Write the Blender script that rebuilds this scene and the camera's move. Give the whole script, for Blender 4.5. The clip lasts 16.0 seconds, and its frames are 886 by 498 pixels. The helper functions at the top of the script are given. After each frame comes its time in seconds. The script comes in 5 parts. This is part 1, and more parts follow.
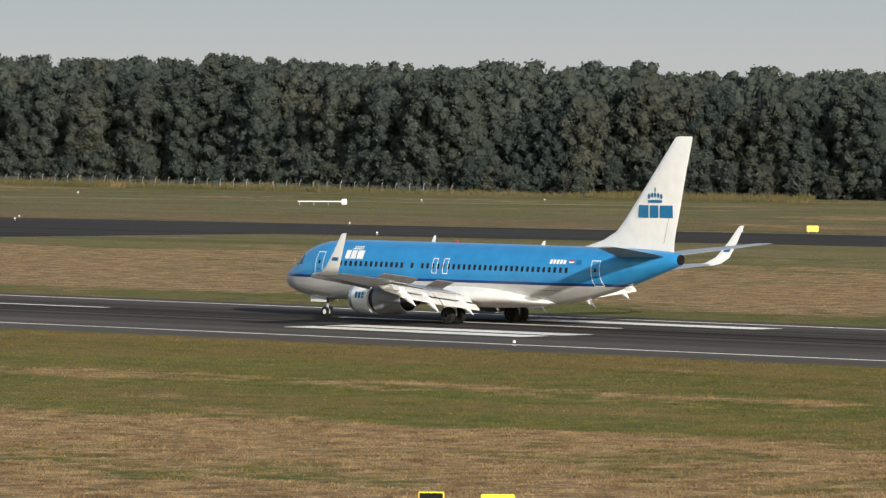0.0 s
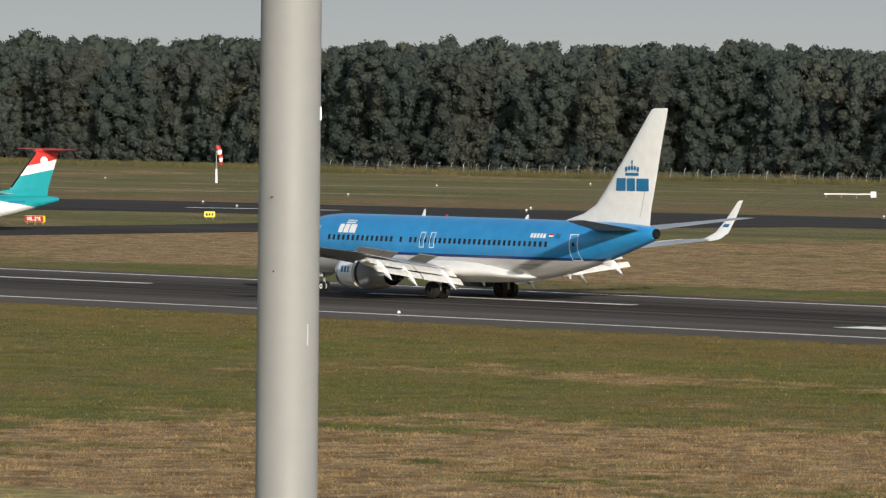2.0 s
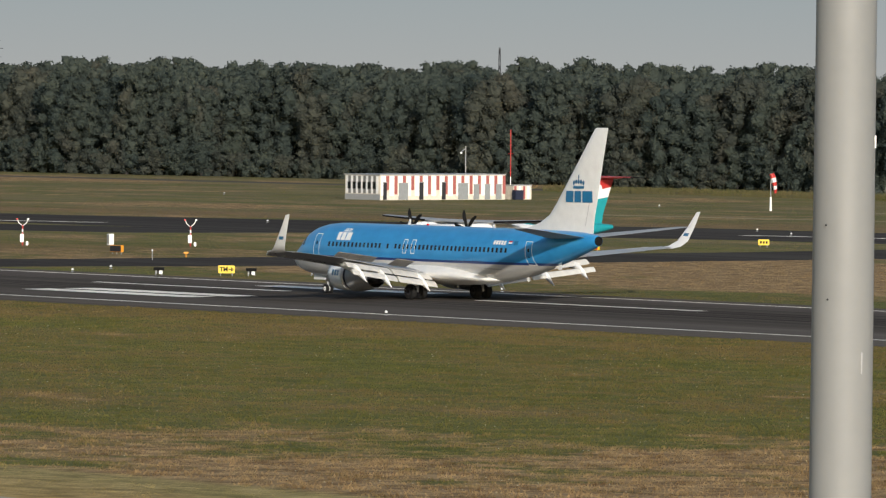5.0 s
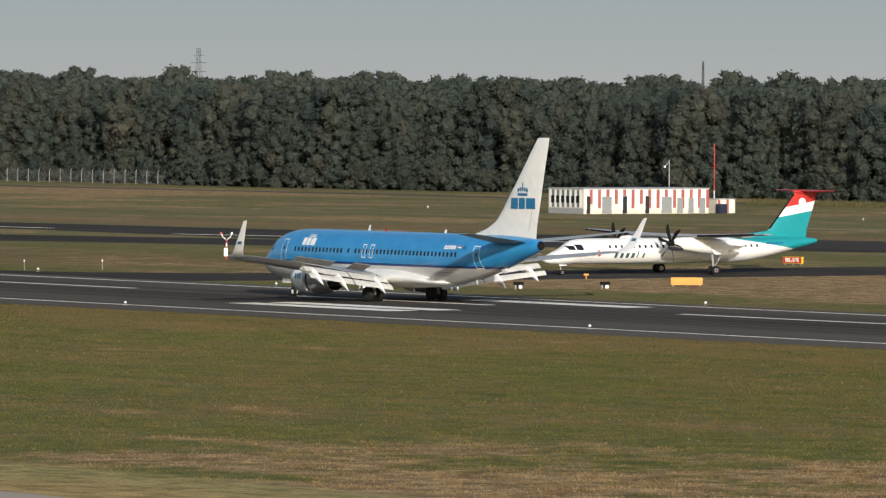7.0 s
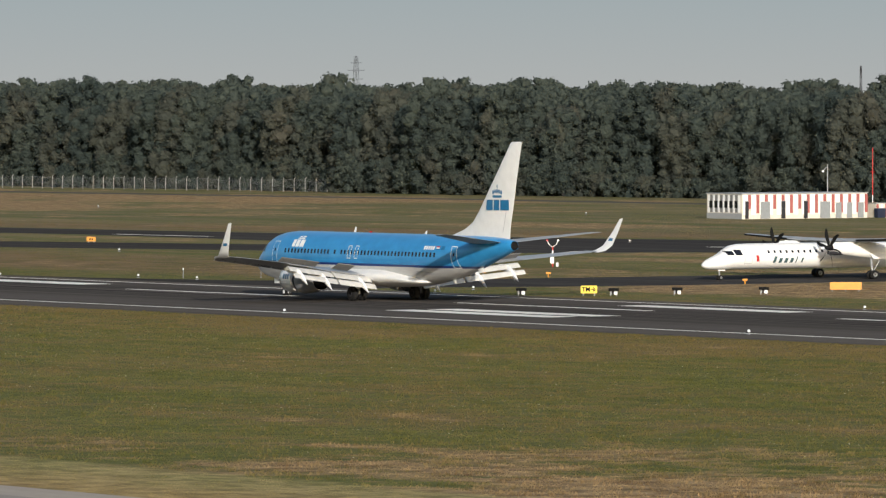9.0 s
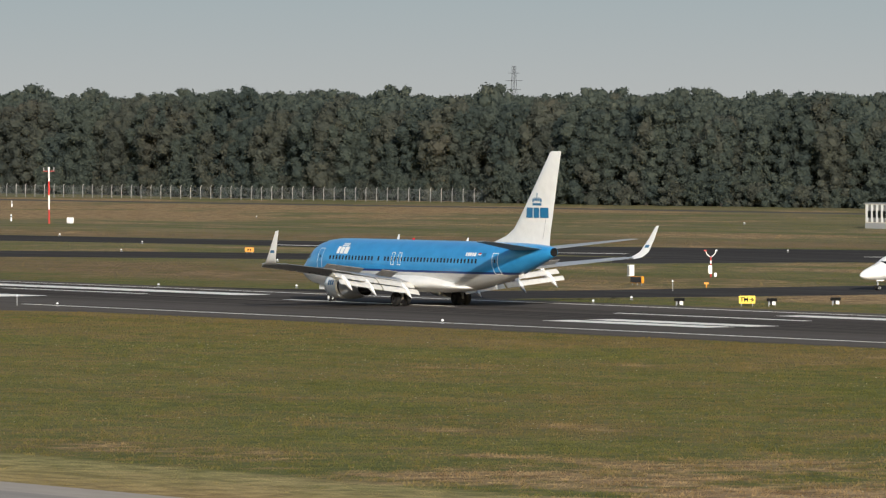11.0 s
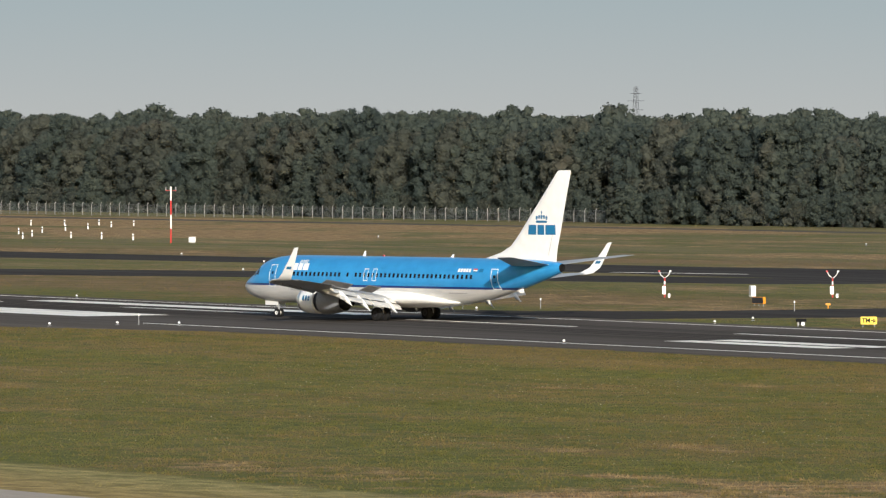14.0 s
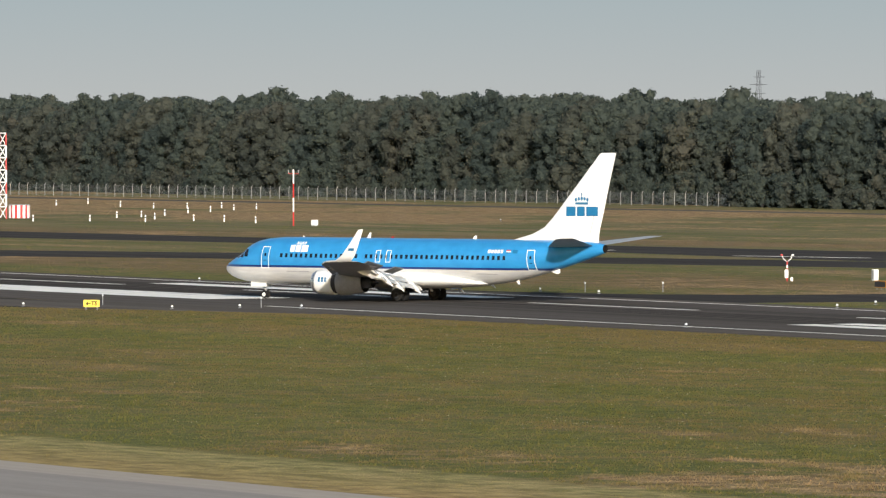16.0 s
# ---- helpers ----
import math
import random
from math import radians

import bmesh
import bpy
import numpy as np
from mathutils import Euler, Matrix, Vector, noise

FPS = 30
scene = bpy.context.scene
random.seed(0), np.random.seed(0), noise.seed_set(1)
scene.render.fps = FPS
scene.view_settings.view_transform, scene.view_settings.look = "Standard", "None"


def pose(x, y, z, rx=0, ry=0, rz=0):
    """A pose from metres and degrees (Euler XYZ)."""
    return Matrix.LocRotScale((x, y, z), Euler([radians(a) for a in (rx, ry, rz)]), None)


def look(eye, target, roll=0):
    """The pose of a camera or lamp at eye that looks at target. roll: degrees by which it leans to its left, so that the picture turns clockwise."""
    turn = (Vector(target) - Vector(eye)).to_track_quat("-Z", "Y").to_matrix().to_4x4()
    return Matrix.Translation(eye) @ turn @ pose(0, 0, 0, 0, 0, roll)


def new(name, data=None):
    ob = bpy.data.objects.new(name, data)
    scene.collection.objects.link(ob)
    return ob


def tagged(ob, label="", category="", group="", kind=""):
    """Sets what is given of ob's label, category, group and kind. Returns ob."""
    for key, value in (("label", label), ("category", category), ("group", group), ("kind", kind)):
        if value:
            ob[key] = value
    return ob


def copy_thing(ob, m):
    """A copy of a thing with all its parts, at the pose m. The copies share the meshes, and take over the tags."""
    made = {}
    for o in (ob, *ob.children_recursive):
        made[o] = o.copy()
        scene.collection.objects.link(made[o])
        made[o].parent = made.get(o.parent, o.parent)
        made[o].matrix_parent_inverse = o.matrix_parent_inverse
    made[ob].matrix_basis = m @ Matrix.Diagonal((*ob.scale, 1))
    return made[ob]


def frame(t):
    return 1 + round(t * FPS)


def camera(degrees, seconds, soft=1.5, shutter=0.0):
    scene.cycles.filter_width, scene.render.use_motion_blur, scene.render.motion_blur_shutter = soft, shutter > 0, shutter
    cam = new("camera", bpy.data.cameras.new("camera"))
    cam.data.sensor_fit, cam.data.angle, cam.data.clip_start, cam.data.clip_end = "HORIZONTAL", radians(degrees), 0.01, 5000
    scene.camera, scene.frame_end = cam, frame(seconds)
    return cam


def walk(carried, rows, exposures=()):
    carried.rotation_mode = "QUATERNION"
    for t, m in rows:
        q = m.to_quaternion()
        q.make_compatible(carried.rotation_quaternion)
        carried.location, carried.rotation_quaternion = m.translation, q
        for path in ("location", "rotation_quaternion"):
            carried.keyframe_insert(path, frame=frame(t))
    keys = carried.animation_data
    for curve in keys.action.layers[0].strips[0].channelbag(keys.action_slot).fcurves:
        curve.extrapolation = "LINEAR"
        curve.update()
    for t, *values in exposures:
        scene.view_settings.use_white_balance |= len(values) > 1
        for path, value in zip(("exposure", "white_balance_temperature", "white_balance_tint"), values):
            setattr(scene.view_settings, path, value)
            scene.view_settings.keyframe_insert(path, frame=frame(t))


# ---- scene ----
# The lens and the way of the camera: a long lens that pans after the airliner.
# seconds, place (m), pan from +y towards -x, tilt, roll (degrees)
PATH = [
    (0.00, 38.72, -30.03, 17.60, 47.259, -1.460, 0.153),
    (0.25, 31.90, -24.75, 17.30, 47.718, -1.430, 0.174),
    (0.50, 25.09, -19.46, 17.00, 48.177, -1.401, 0.196),
    (0.75, 18.37, -14.05, 16.70, 48.790, -1.381, 0.205),
    (1.00, 11.55, -8.78, 16.40, 49.404, -1.361, 0.213),
    (1.25, 4.70, -3.53, 16.10, 49.780, -1.388, 0.229),
    (1.50, 0.71, -0.52, 15.92, 50.157, -1.415, 0.246),
    (2.00, 0.00, 0.00, 15.89, 51.042, -1.482, 0.278),
    (2.50, 0.00, 0.00, 15.89, 51.934, -1.476, 0.342),
    (3.00, 0.00, 0.00, 15.89, 52.961, -1.510, 0.385),
    (3.50, 0.00, 0.00, 15.89, 53.460, -1.478, 0.463),
    (4.00, 0.00, 0.00, 15.89, 54.132, -1.410, 0.508),
    (4.50, 0.00, 0.00, 15.89, 54.651, -1.324, 0.448),
    (5.00, 0.00, 0.00, 15.89, 55.262, -1.293, 0.351),
    (7.50, 0.00, 0.00, 15.89, 57.104, -1.146, 0.198),
    (8.00, 0.00, 0.00, 15.89, 57.387, -1.101, 0.063),
    (8.50, 0.00, 0.00, 15.89, 57.588, -1.126, -0.049),
    (9.00, 0.00, 0.00, 15.89, 58.020, -1.148, -0.094),
    (9.50, 0.00, 0.00, 15.89, 58.484, -1.130, -0.130),
    (12.00, 0.00, 0.00, 15.89, 59.498, -1.021, -0.107),
    (12.50, 0.00, 0.00, 15.89, 59.660, -0.993, -0.078),
    (13.00, 0.00, 0.00, 15.89, 59.778, -0.961, -0.109),
    (13.50, 0.00, 0.00, 15.89, 59.917, -0.915, -0.094),
    (14.00, 0.00, 0.00, 15.89, 60.149, -0.912, -0.049),
    (14.50, 0.00, 0.00, 15.89, 60.392, -0.968, 0.006),
    (15.00, 0.00, 0.00, 15.89, 60.609, -1.052, 0.010),
    (15.50, 0.00, 0.00, 15.89, 60.794, -1.073, 0.032),
    (16.00, 0.00, 0.00, 15.89, 61.081, -1.039, 0.011),
]
cam = camera(6.739, 16.0, soft=1.3)

# the picture's brightness drifts a little as the mast and the white aircraft pass
EXPOSURE = [(0.0, 0.22), (1.5, 0.05), (2.5, 0.0), (3.5, -0.19), (5.0, -0.14), (7.5, -0.05), (9.5, 0.0), (12.0, 0.12), (14.5, 0.16), (16.0, 0.18)]


def aim(x, y, z, pan, tilt, roll):
    return pose(x, y, z) @ pose(0, 0, 0, 0, 0, pan) @ pose(0, 0, 0, 90 + tilt, 0, 0) @ pose(0, 0, 0, 0, 0, roll)


walk(cam, [(t, aim(*row)) for t, *row in PATH], exposures=EXPOSURE)

# ---- daylight: a low morning sun behind the camera ----
SUN_EL, SUN_AZ = radians(15), radians(113)
world = bpy.data.worlds.new("world")
scene.world = world
world.use_nodes = True
wn = world.node_tree.nodes
sky = wn.new("ShaderNodeTexSky")
sky.sky_type, sky.sun_disc = "NISHITA", False
sky.sun_elevation, sky.sun_rotation = SUN_EL, SUN_AZ
sky.air_density, sky.dust_density, sky.ozone_density = 1.0, 1.5, 1.0
wn["Background"].inputs["Strength"].default_value = 0.14
world.node_tree.links.new(sky.outputs["Color"], wn["Background"].inputs["Color"])
sun_data = bpy.data.lights.new("sun", "SUN")
sun_data.energy, sun_data.angle, sun_data.color = 4.55, radians(0.6), (1.0, 0.945, 0.87)
sun = new("sun", sun_data)
sun.matrix_world = look((math.sin(SUN_AZ) * 100, math.cos(SUN_AZ) * 100, math.tan(SUN_EL) * 100), (0, 0, 0))


# ---- materials ----
class Nodes:
    """A small builder of node materials."""

    def __init__(self, name, rough=0.6, metal=0.0):
        self.m = bpy.data.materials.new(name)
        self.m.use_nodes = True
        self.t = self.m.node_tree
        self.b = self.t.nodes["Principled BSDF"]
        self.b.inputs["Roughness"].default_value = rough
        self.b.inputs["Metallic"].default_value = metal

    def put(self, socket, v):
        if isinstance(v, bpy.types.NodeSocket):
            self.t.links.new(v, socket)
        else:
            socket.default_value = (*v, 1) if isinstance(v, tuple) and len(v) == 3 and socket.type == "RGBA" else v

    def coords(self, scale=(1, 1, 1), world=False):
        mp = self.t.nodes.new("ShaderNodeMapping")
        if world:
            src = self.t.nodes.new("ShaderNodeNewGeometry").outputs["Position"]
        else:
            src = self.t.nodes.new("ShaderNodeTexCoord").outputs["Object"]
        self.t.links.new(src, mp.inputs["Vector"])
        mp.inputs["Scale"].default_value = scale
        return mp.outputs["Vector"]

    def noise(self, scale, detail=4, rough=0.55, stretch=(1, 1, 1), world=False):
        n = self.t.nodes.new("ShaderNodeTexNoise")
        n.inputs["Scale"].default_value, n.inputs["Detail"].default_value, n.inputs["Roughness"].default_value = scale, detail, rough
        self.t.links.new(self.coords(stretch, world), n.inputs["Vector"])
        return n.outputs["Fac"]

    def axis(self, name, world=False):
        s = self.t.nodes.new("ShaderNodeSeparateXYZ")
        self.t.links.new(self.coords(world=world), s.inputs[0])
        return s.outputs[name]

    def span(self, v, a, b, lo=0.0, hi=1.0):
        n = self.t.nodes.new("ShaderNodeMapRange")
        self.put(n.inputs[0], v)
        for k, x in zip((1, 2, 3, 4), (a, b, lo, hi)):
            n.inputs[k].default_value = x
        return n.outputs[0]

    def math(self, op, a, b=0.0):
        n = self.t.nodes.new("ShaderNodeMath")
        n.operation = op
        self.put(n.inputs[0], a)
        self.put(n.inputs[1], b)
        return n.outputs[0]

    def mix(self, f, a, b):
        n = self.t.nodes.new("ShaderNodeMix")
        n.data_type = "RGBA"
        self.put(n.inputs[0], f)
        self.put(n.inputs[6], a)
        self.put(n.inputs[7], b)
        return n.outputs[2]

    def random(self):
        return self.t.nodes.new("ShaderNodeObjectInfo").outputs["Random"]

    def island(self):
        return self.t.nodes.new("ShaderNodeNewGeometry").outputs["Random Per Island"]

    def bump(self, h, strength=0.3, distance=0.02):
        n = self.t.nodes.new("ShaderNodeBump")
        n.inputs["Strength"].default_value, n.inputs["Distance"].default_value = strength, distance
        self.put(n.inputs["Height"], h)
        self.t.links.new(n.outputs[0], self.b.inputs["Normal"])

    def base(self, c):
        self.put(self.b.inputs["Base Color"], c)
        return self.m


def paint(name, c, rough=0.35, metal=0.0, wear=0.12, scale=3.0):
    """Painted or bare surface with blotches and fine grime."""
    k = Nodes(name, rough, metal)
    dark = tuple(x * (1 - wear * 2) for x in c)
    f = k.span(k.math("ADD", k.math("MULTIPLY", k.noise(scale), 0.7), k.math("MULTIPLY", k.noise(scale * 9), 0.3)), 0.35, 0.7)
    k.put(k.b.inputs["Roughness"], k.span(k.noise(scale * 2), 0.3, 0.7, rough * 0.8, min(1, rough * 1.25)))
    return k.base(k.mix(f, dark, c))


def livery():
    """Blue over white airliner paint, the white greyed for shade, parted by a dark blue cheat line."""
    k = Nodes("airliner_paint", 0.3)
    z = k.axis("Z")
    grime = k.span(k.noise(1.2, 6, 0.6, (0.25, 1, 1)), 0.3, 0.75, 0.82, 1.0)
    # lower white is greyed to stand in for shade under the hull
    shaded_belly = k.mix(k.span(k.noise(2.0, 5, 0.6, (0.2, 1, 1.5)), 0.4, 0.75), (0.54, 0.55, 0.55), (0.68, 0.68, 0.66))
    low = k.mix(k.span(z, 2.70, 2.71), shaded_belly, (0.012, 0.035, 0.16))
    blue = k.mix(k.span(k.noise(0.9, 5), 0.35, 0.7), (0.025, 0.24, 0.54), (0.035, 0.29, 0.62))
    c = k.mix(k.span(z, 2.88, 2.89), low, blue)
    n = k.t.nodes.new("ShaderNodeMix")
    n.data_type, n.blend_type = "RGBA", "MULTIPLY"
    n.inputs[0].default_value = 1.0
    k.put(n.inputs[6], c)
    k.put(n.inputs[7], grime)
    k.b.inputs["Coat Weight"].default_value = 0.25
    return k.base(n.outputs[2])


def grass(name="airfield_grass", thin=0.0):
    """Airfield grass: green, dry and reddish swathes; blades let light through."""
    k = Nodes(name, 0.95)
    x, y = k.axis("X", True), k.axis("Y", True)
    big = k.noise(0.011, 4, 0.55, (1, 1, 1), True)
    mid = k.noise(0.06, 5, 0.60, (0.7, 1.15, 1), True)
    small = k.noise(0.26, 4, 0.6, (0.8, 1, 1), True)
    fine = k.noise(1.3, 3, 0.6, (1, 1, 1), True)
    clod = k.noise(0.5, 5, 0.72, (1, 0.8, 1), True)
    # drier towards the apron and in the east, and in a strip beyond the near runway
    bound = k.span(x, -300, -240, 188.0, 215.0)
    south = k.math("MULTIPLY", k.span(k.math("SUBTRACT", bound, y), -7, 5), k.span(x, -310, -230, 0.06, 0.25))
    swathe = k.math("MULTIPLY", k.math("MULTIPLY", k.span(y, 231, 237), k.span(y, 249, 243)), k.span(x, -310, -270, 0.0, 0.20))
    south = k.math("ADD", south, swathe)
    north = k.math("MULTIPLY", k.math("MULTIPLY", k.span(y, 334, 348), k.span(y, 428, 402)), k.span(x, -600, -510, 0.04, 0.32))
    far = k.math("MULTIPLY", k.math("ADD", k.math("MULTIPLY", k.noise(0.022, 3, 0.6, (0.6, 1, 1), True), 1.1), -0.52), k.span(y, 335, 420))
    west = k.math("MULTIPLY", k.math("MULTIPLY", k.span(y, 485, 525), k.span(y, 650, 600)), k.span(x, -880, -1010, 0.0, 0.30))
    d = k.math("ADD", k.math("ADD", south, north), k.math("ADD", far, west))
    d = k.math("ADD", d, k.math("ADD", k.math("MULTIPLY", big, 0.25), k.math("MULTIPLY", mid, 0.80)))
    d = k.math("ADD", d, k.math("ADD", k.math("MULTIPLY", small, 0.42), k.math("MULTIPLY", clod, 0.16)))
    dry = k.span(d, 0.925, 1.045)
    green = k.mix(k.span(k.math("ADD", k.math("MULTIPLY", clod, 0.55), k.math("ADD", k.math("MULTIPLY", small, 0.25), k.math("MULTIPLY", fine, 0.2))), 0.41, 0.59), (0.072, 0.086, 0.016), (0.166, 0.160, 0.037))
    rust = k.mix(k.span(fine, 0.3, 0.7), (0.168, 0.102, 0.038), (0.235, 0.138, 0.054))
    straw = k.mix(k.span(k.math("ADD", k.math("MULTIPLY", clod, 0.7), k.math("MULTIPLY", fine, 0.3)), 0.41, 0.59), (0.155, 0.096, 0.045), (0.40, 0.280, 0.142))
    edge = k.math("MULTIPLY", k.math("MULTIPLY", k.span(y, 254, 268), k.span(y, 282, 276)), 0.07)
    seed = k.math("ADD", k.math("MULTIPLY", mid, 0.45), k.math("ADD", k.math("MULTIPLY", small, 0.35), k.math("MULTIPLY", clod, 0.30)))
    seed = k.math("ADD", k.math("ADD", edge, seed), k.math("MULTIPLY", k.island(), 0.10 if thin else 0.0))
    seed = k.span(seed, 0.56 if thin else 0.52, 0.67 if thin else 0.63)
    c = k.mix(k.math("MULTIPLY", seed, 0.64), green, rust)
    # thin, brownish sward beyond the taxiways
    c = k.mix(k.math("MULTIPLY", k.span(y, 330, 450, 0.35, 1.0), k.span(mid, 0.35, 0.65, 0.4, 0.85)), c, k.mix(k.span(k.noise(0.09, 5, 0.6, (0.12, 1.2, 1), True), 0.36, 0.64), (0.108, 0.112, 0.055), (0.225, 0.180, 0.102)))
    # russet verges along the far pavements
    verge = k.math("SUBTRACT", y, k.math("ADD", k.math("MULTIPLY", x, 0.2), 614.0))
    verge = k.math("MULTIPLY", k.span(verge, -4, 4), k.span(verge, 40, 18))
    inner = k.math("MULTIPLY", k.math("MULTIPLY", k.span(y, 338, 346), k.span(y, 384, 370)), k.span(x, -560, -590))
    c = k.mix(k.math("MULTIPLY", k.math("MAXIMUM", verge, inner), k.span(k.math("ADD", mid, small), 0.75, 1.2, 0.3, 0.9)), c, k.mix(k.span(small, 0.35, 0.65), (0.160, 0.100, 0.050), (0.240, 0.155, 0.082)))
    c = k.mix(dry, c, straw)
    if thin:  # single dry stalks
        c = k.mix(k.math("MULTIPLY", k.math("MULTIPLY", k.span(k.island(), 0.93, 0.97), 0.5), k.span(y, 300, 280)), c, (0.31, 0.235, 0.115))
    # the mown border along the apron
    cut = k.math("ADD", y, k.math("MULTIPLY", small, 2.0))
    mown = k.math("MULTIPLY", k.span(cut, 162.4, 160.8), 0.75)
    streak = k.math("ADD", k.math("MULTIPLY", clod, 0.5), k.math("MULTIPLY", k.noise(0.9, 5, 0.65, (0.35, 1, 1), True), 0.5))
    turf = k.mix(k.span(y, 158, 150), k.mix(k.span(streak, 0.42, 0.58), (0.185, 0.165, 0.055), (0.43, 0.350, 0.145)), k.mix(k.span(streak, 0.42, 0.58), (0.25, 0.170, 0.065), (0.49, 0.350, 0.140)))
    c = k.mix(mown, c, turf)
    k.b.inputs["Specular IOR Level"].default_value = 0.1
    if thin:
        both, back = k.t.nodes.new("ShaderNodeMixShader"), k.t.nodes.new("ShaderNodeBsdfTranslucent")
        both.inputs[0].default_value = thin
        k.put(back.inputs["Color"], c)
        k.t.links.new(k.b.outputs[0], both.inputs[1])
        k.t.links.new(back.outputs[0], both.inputs[2])
        k.t.links.new(both.outputs[0], k.t.nodes["Material Output"].inputs["Surface"])
    else:
        k.bump(k.math("ADD", fine, small), 0.2, 0.12)
    return k.base(c)


def asphalt(name, a, b, rubber=None):
    k = Nodes(name, 0.85)
    lanes = k.noise(0.35, 6, 0.6, (0.012, 1.0, 1), True)
    fine = k.noise(2.2, 5, 0.7, (0.3, 1, 1), True)
    patch = k.noise(0.03, 3, 0.5, (0.4, 1, 1), True)
    f = k.math("ADD", k.math("MULTIPLY", lanes, 0.5), k.math("ADD", k.math("MULTIPLY", fine, 0.25), k.math("MULTIPLY", patch, 0.25)))
    c = k.mix(k.span(f, 0.36, 0.64), a, b)
    if rubber:
        y = k.axis("Y", True)
        off = k.math("ABSOLUTE", k.math("SUBTRACT", y, rubber))
        streak = k.math("MULTIPLY", k.span(off, 15, 3), k.span(k.noise(0.8, 5, 0.65, (0.006, 1, 1), True), 0.35, 0.6))
        c = k.mix(k.math("MULTIPLY", streak, 0.8), c, (0.024, 0.0215, 0.0195))
    k.bump(fine, 0.15, 0.01)
    k.b.inputs["Specular IOR Level"].default_value = 0.0
    return k.base(c)


def foliage(name, a, b, ripe=(0.118, 0.104, 0.078)):
    """Leaves that let part of the light through; some trees are turning."""
    k = Nodes(name, 0.8)
    k.b.inputs["Specular IOR Level"].default_value = 0.15
    tree = k.noise(0.10, 2, 0.5, (1, 1, 0.6), True)
    n = k.noise(0.55, 4, 0.65)
    f = k.math("ADD", k.math("MULTIPLY", k.random(), 0.35), k.math("MULTIPLY", k.island(), 0.15))
    f = k.math("ADD", f, k.math("ADD", k.math("MULTIPLY", n, 0.3), k.math("MULTIPLY", tree, 0.3)))
    c = k.mix(k.span(f, 0.32, 0.72), a, b)
    c = k.mix(k.math("MULTIPLY", k.span(tree, 0.58, 0.70), 0.45), c, ripe)
    thin = k.t.nodes.new("ShaderNodeBsdfTranslucent")
    k.put(thin.inputs["Color"], c)
    both = k.t.nodes.new("ShaderNodeMixShader")
    both.inputs[0].default_value = 0.5
    k.t.links.new(k.b.outputs[0], both.inputs[1])
    k.t.links.new(thin.outputs[0], both.inputs[2])
    k.t.links.new(both.outputs[0], k.t.nodes["Material Output"].inputs["Surface"])
    k.bump(k.noise(3.2, 3, 0.7), 0.5, 0.2)
    return k.base(c)


def line_paint():
    """White road paint with glass beads, which shine towards a light behind the eye."""
    k = Nodes("road_line_paint", 0.7)
    k.b.inputs["Sheen Weight"].default_value = 0.02
    k.b.inputs["Sheen Roughness"].default_value = 0.35
    k.b.inputs["Specular IOR Level"].default_value = 0.05
    f = k.math("ADD", k.math("MULTIPLY", k.noise(0.3, 4, 0.6, (0.2, 1, 1), True), 0.6), k.math("MULTIPLY", k.noise(2.5, 4, 0.6, (0.2, 1, 1), True), 0.4))
    return k.base(k.mix(k.span(f, 0.34, 0.5), (0.56, 0.53, 0.47), (0.93, 0.89, 0.80)))


def glass(name="dark_glass", c=(0.01, 0.012, 0.016)):
    k = Nodes(name, 0.08)
    return k.base(k.mix(k.noise(4), c, tuple(x * 1.6 for x in c)))


def hazy_sky():
    """The glow of the hazy sky low over the horizon."""
    k = Nodes("hazy_sky", 1.0)
    z = k.axis("Z", True)
    c = k.mix(k.span(z, 15, 75), (0.435, 0.448, 0.443), (0.345, 0.405, 0.425))
    c = k.mix(k.span(z, 75, 500), c, (0.27, 0.35, 0.42))
    k.put(k.b.inputs["Emission Color"], c)
    k.b.inputs["Emission Strength"].default_value = 1.0
    k.b.inputs["Specular IOR Level"].default_value = 0.0
    return k.base((0.0, 0.0, 0.0))


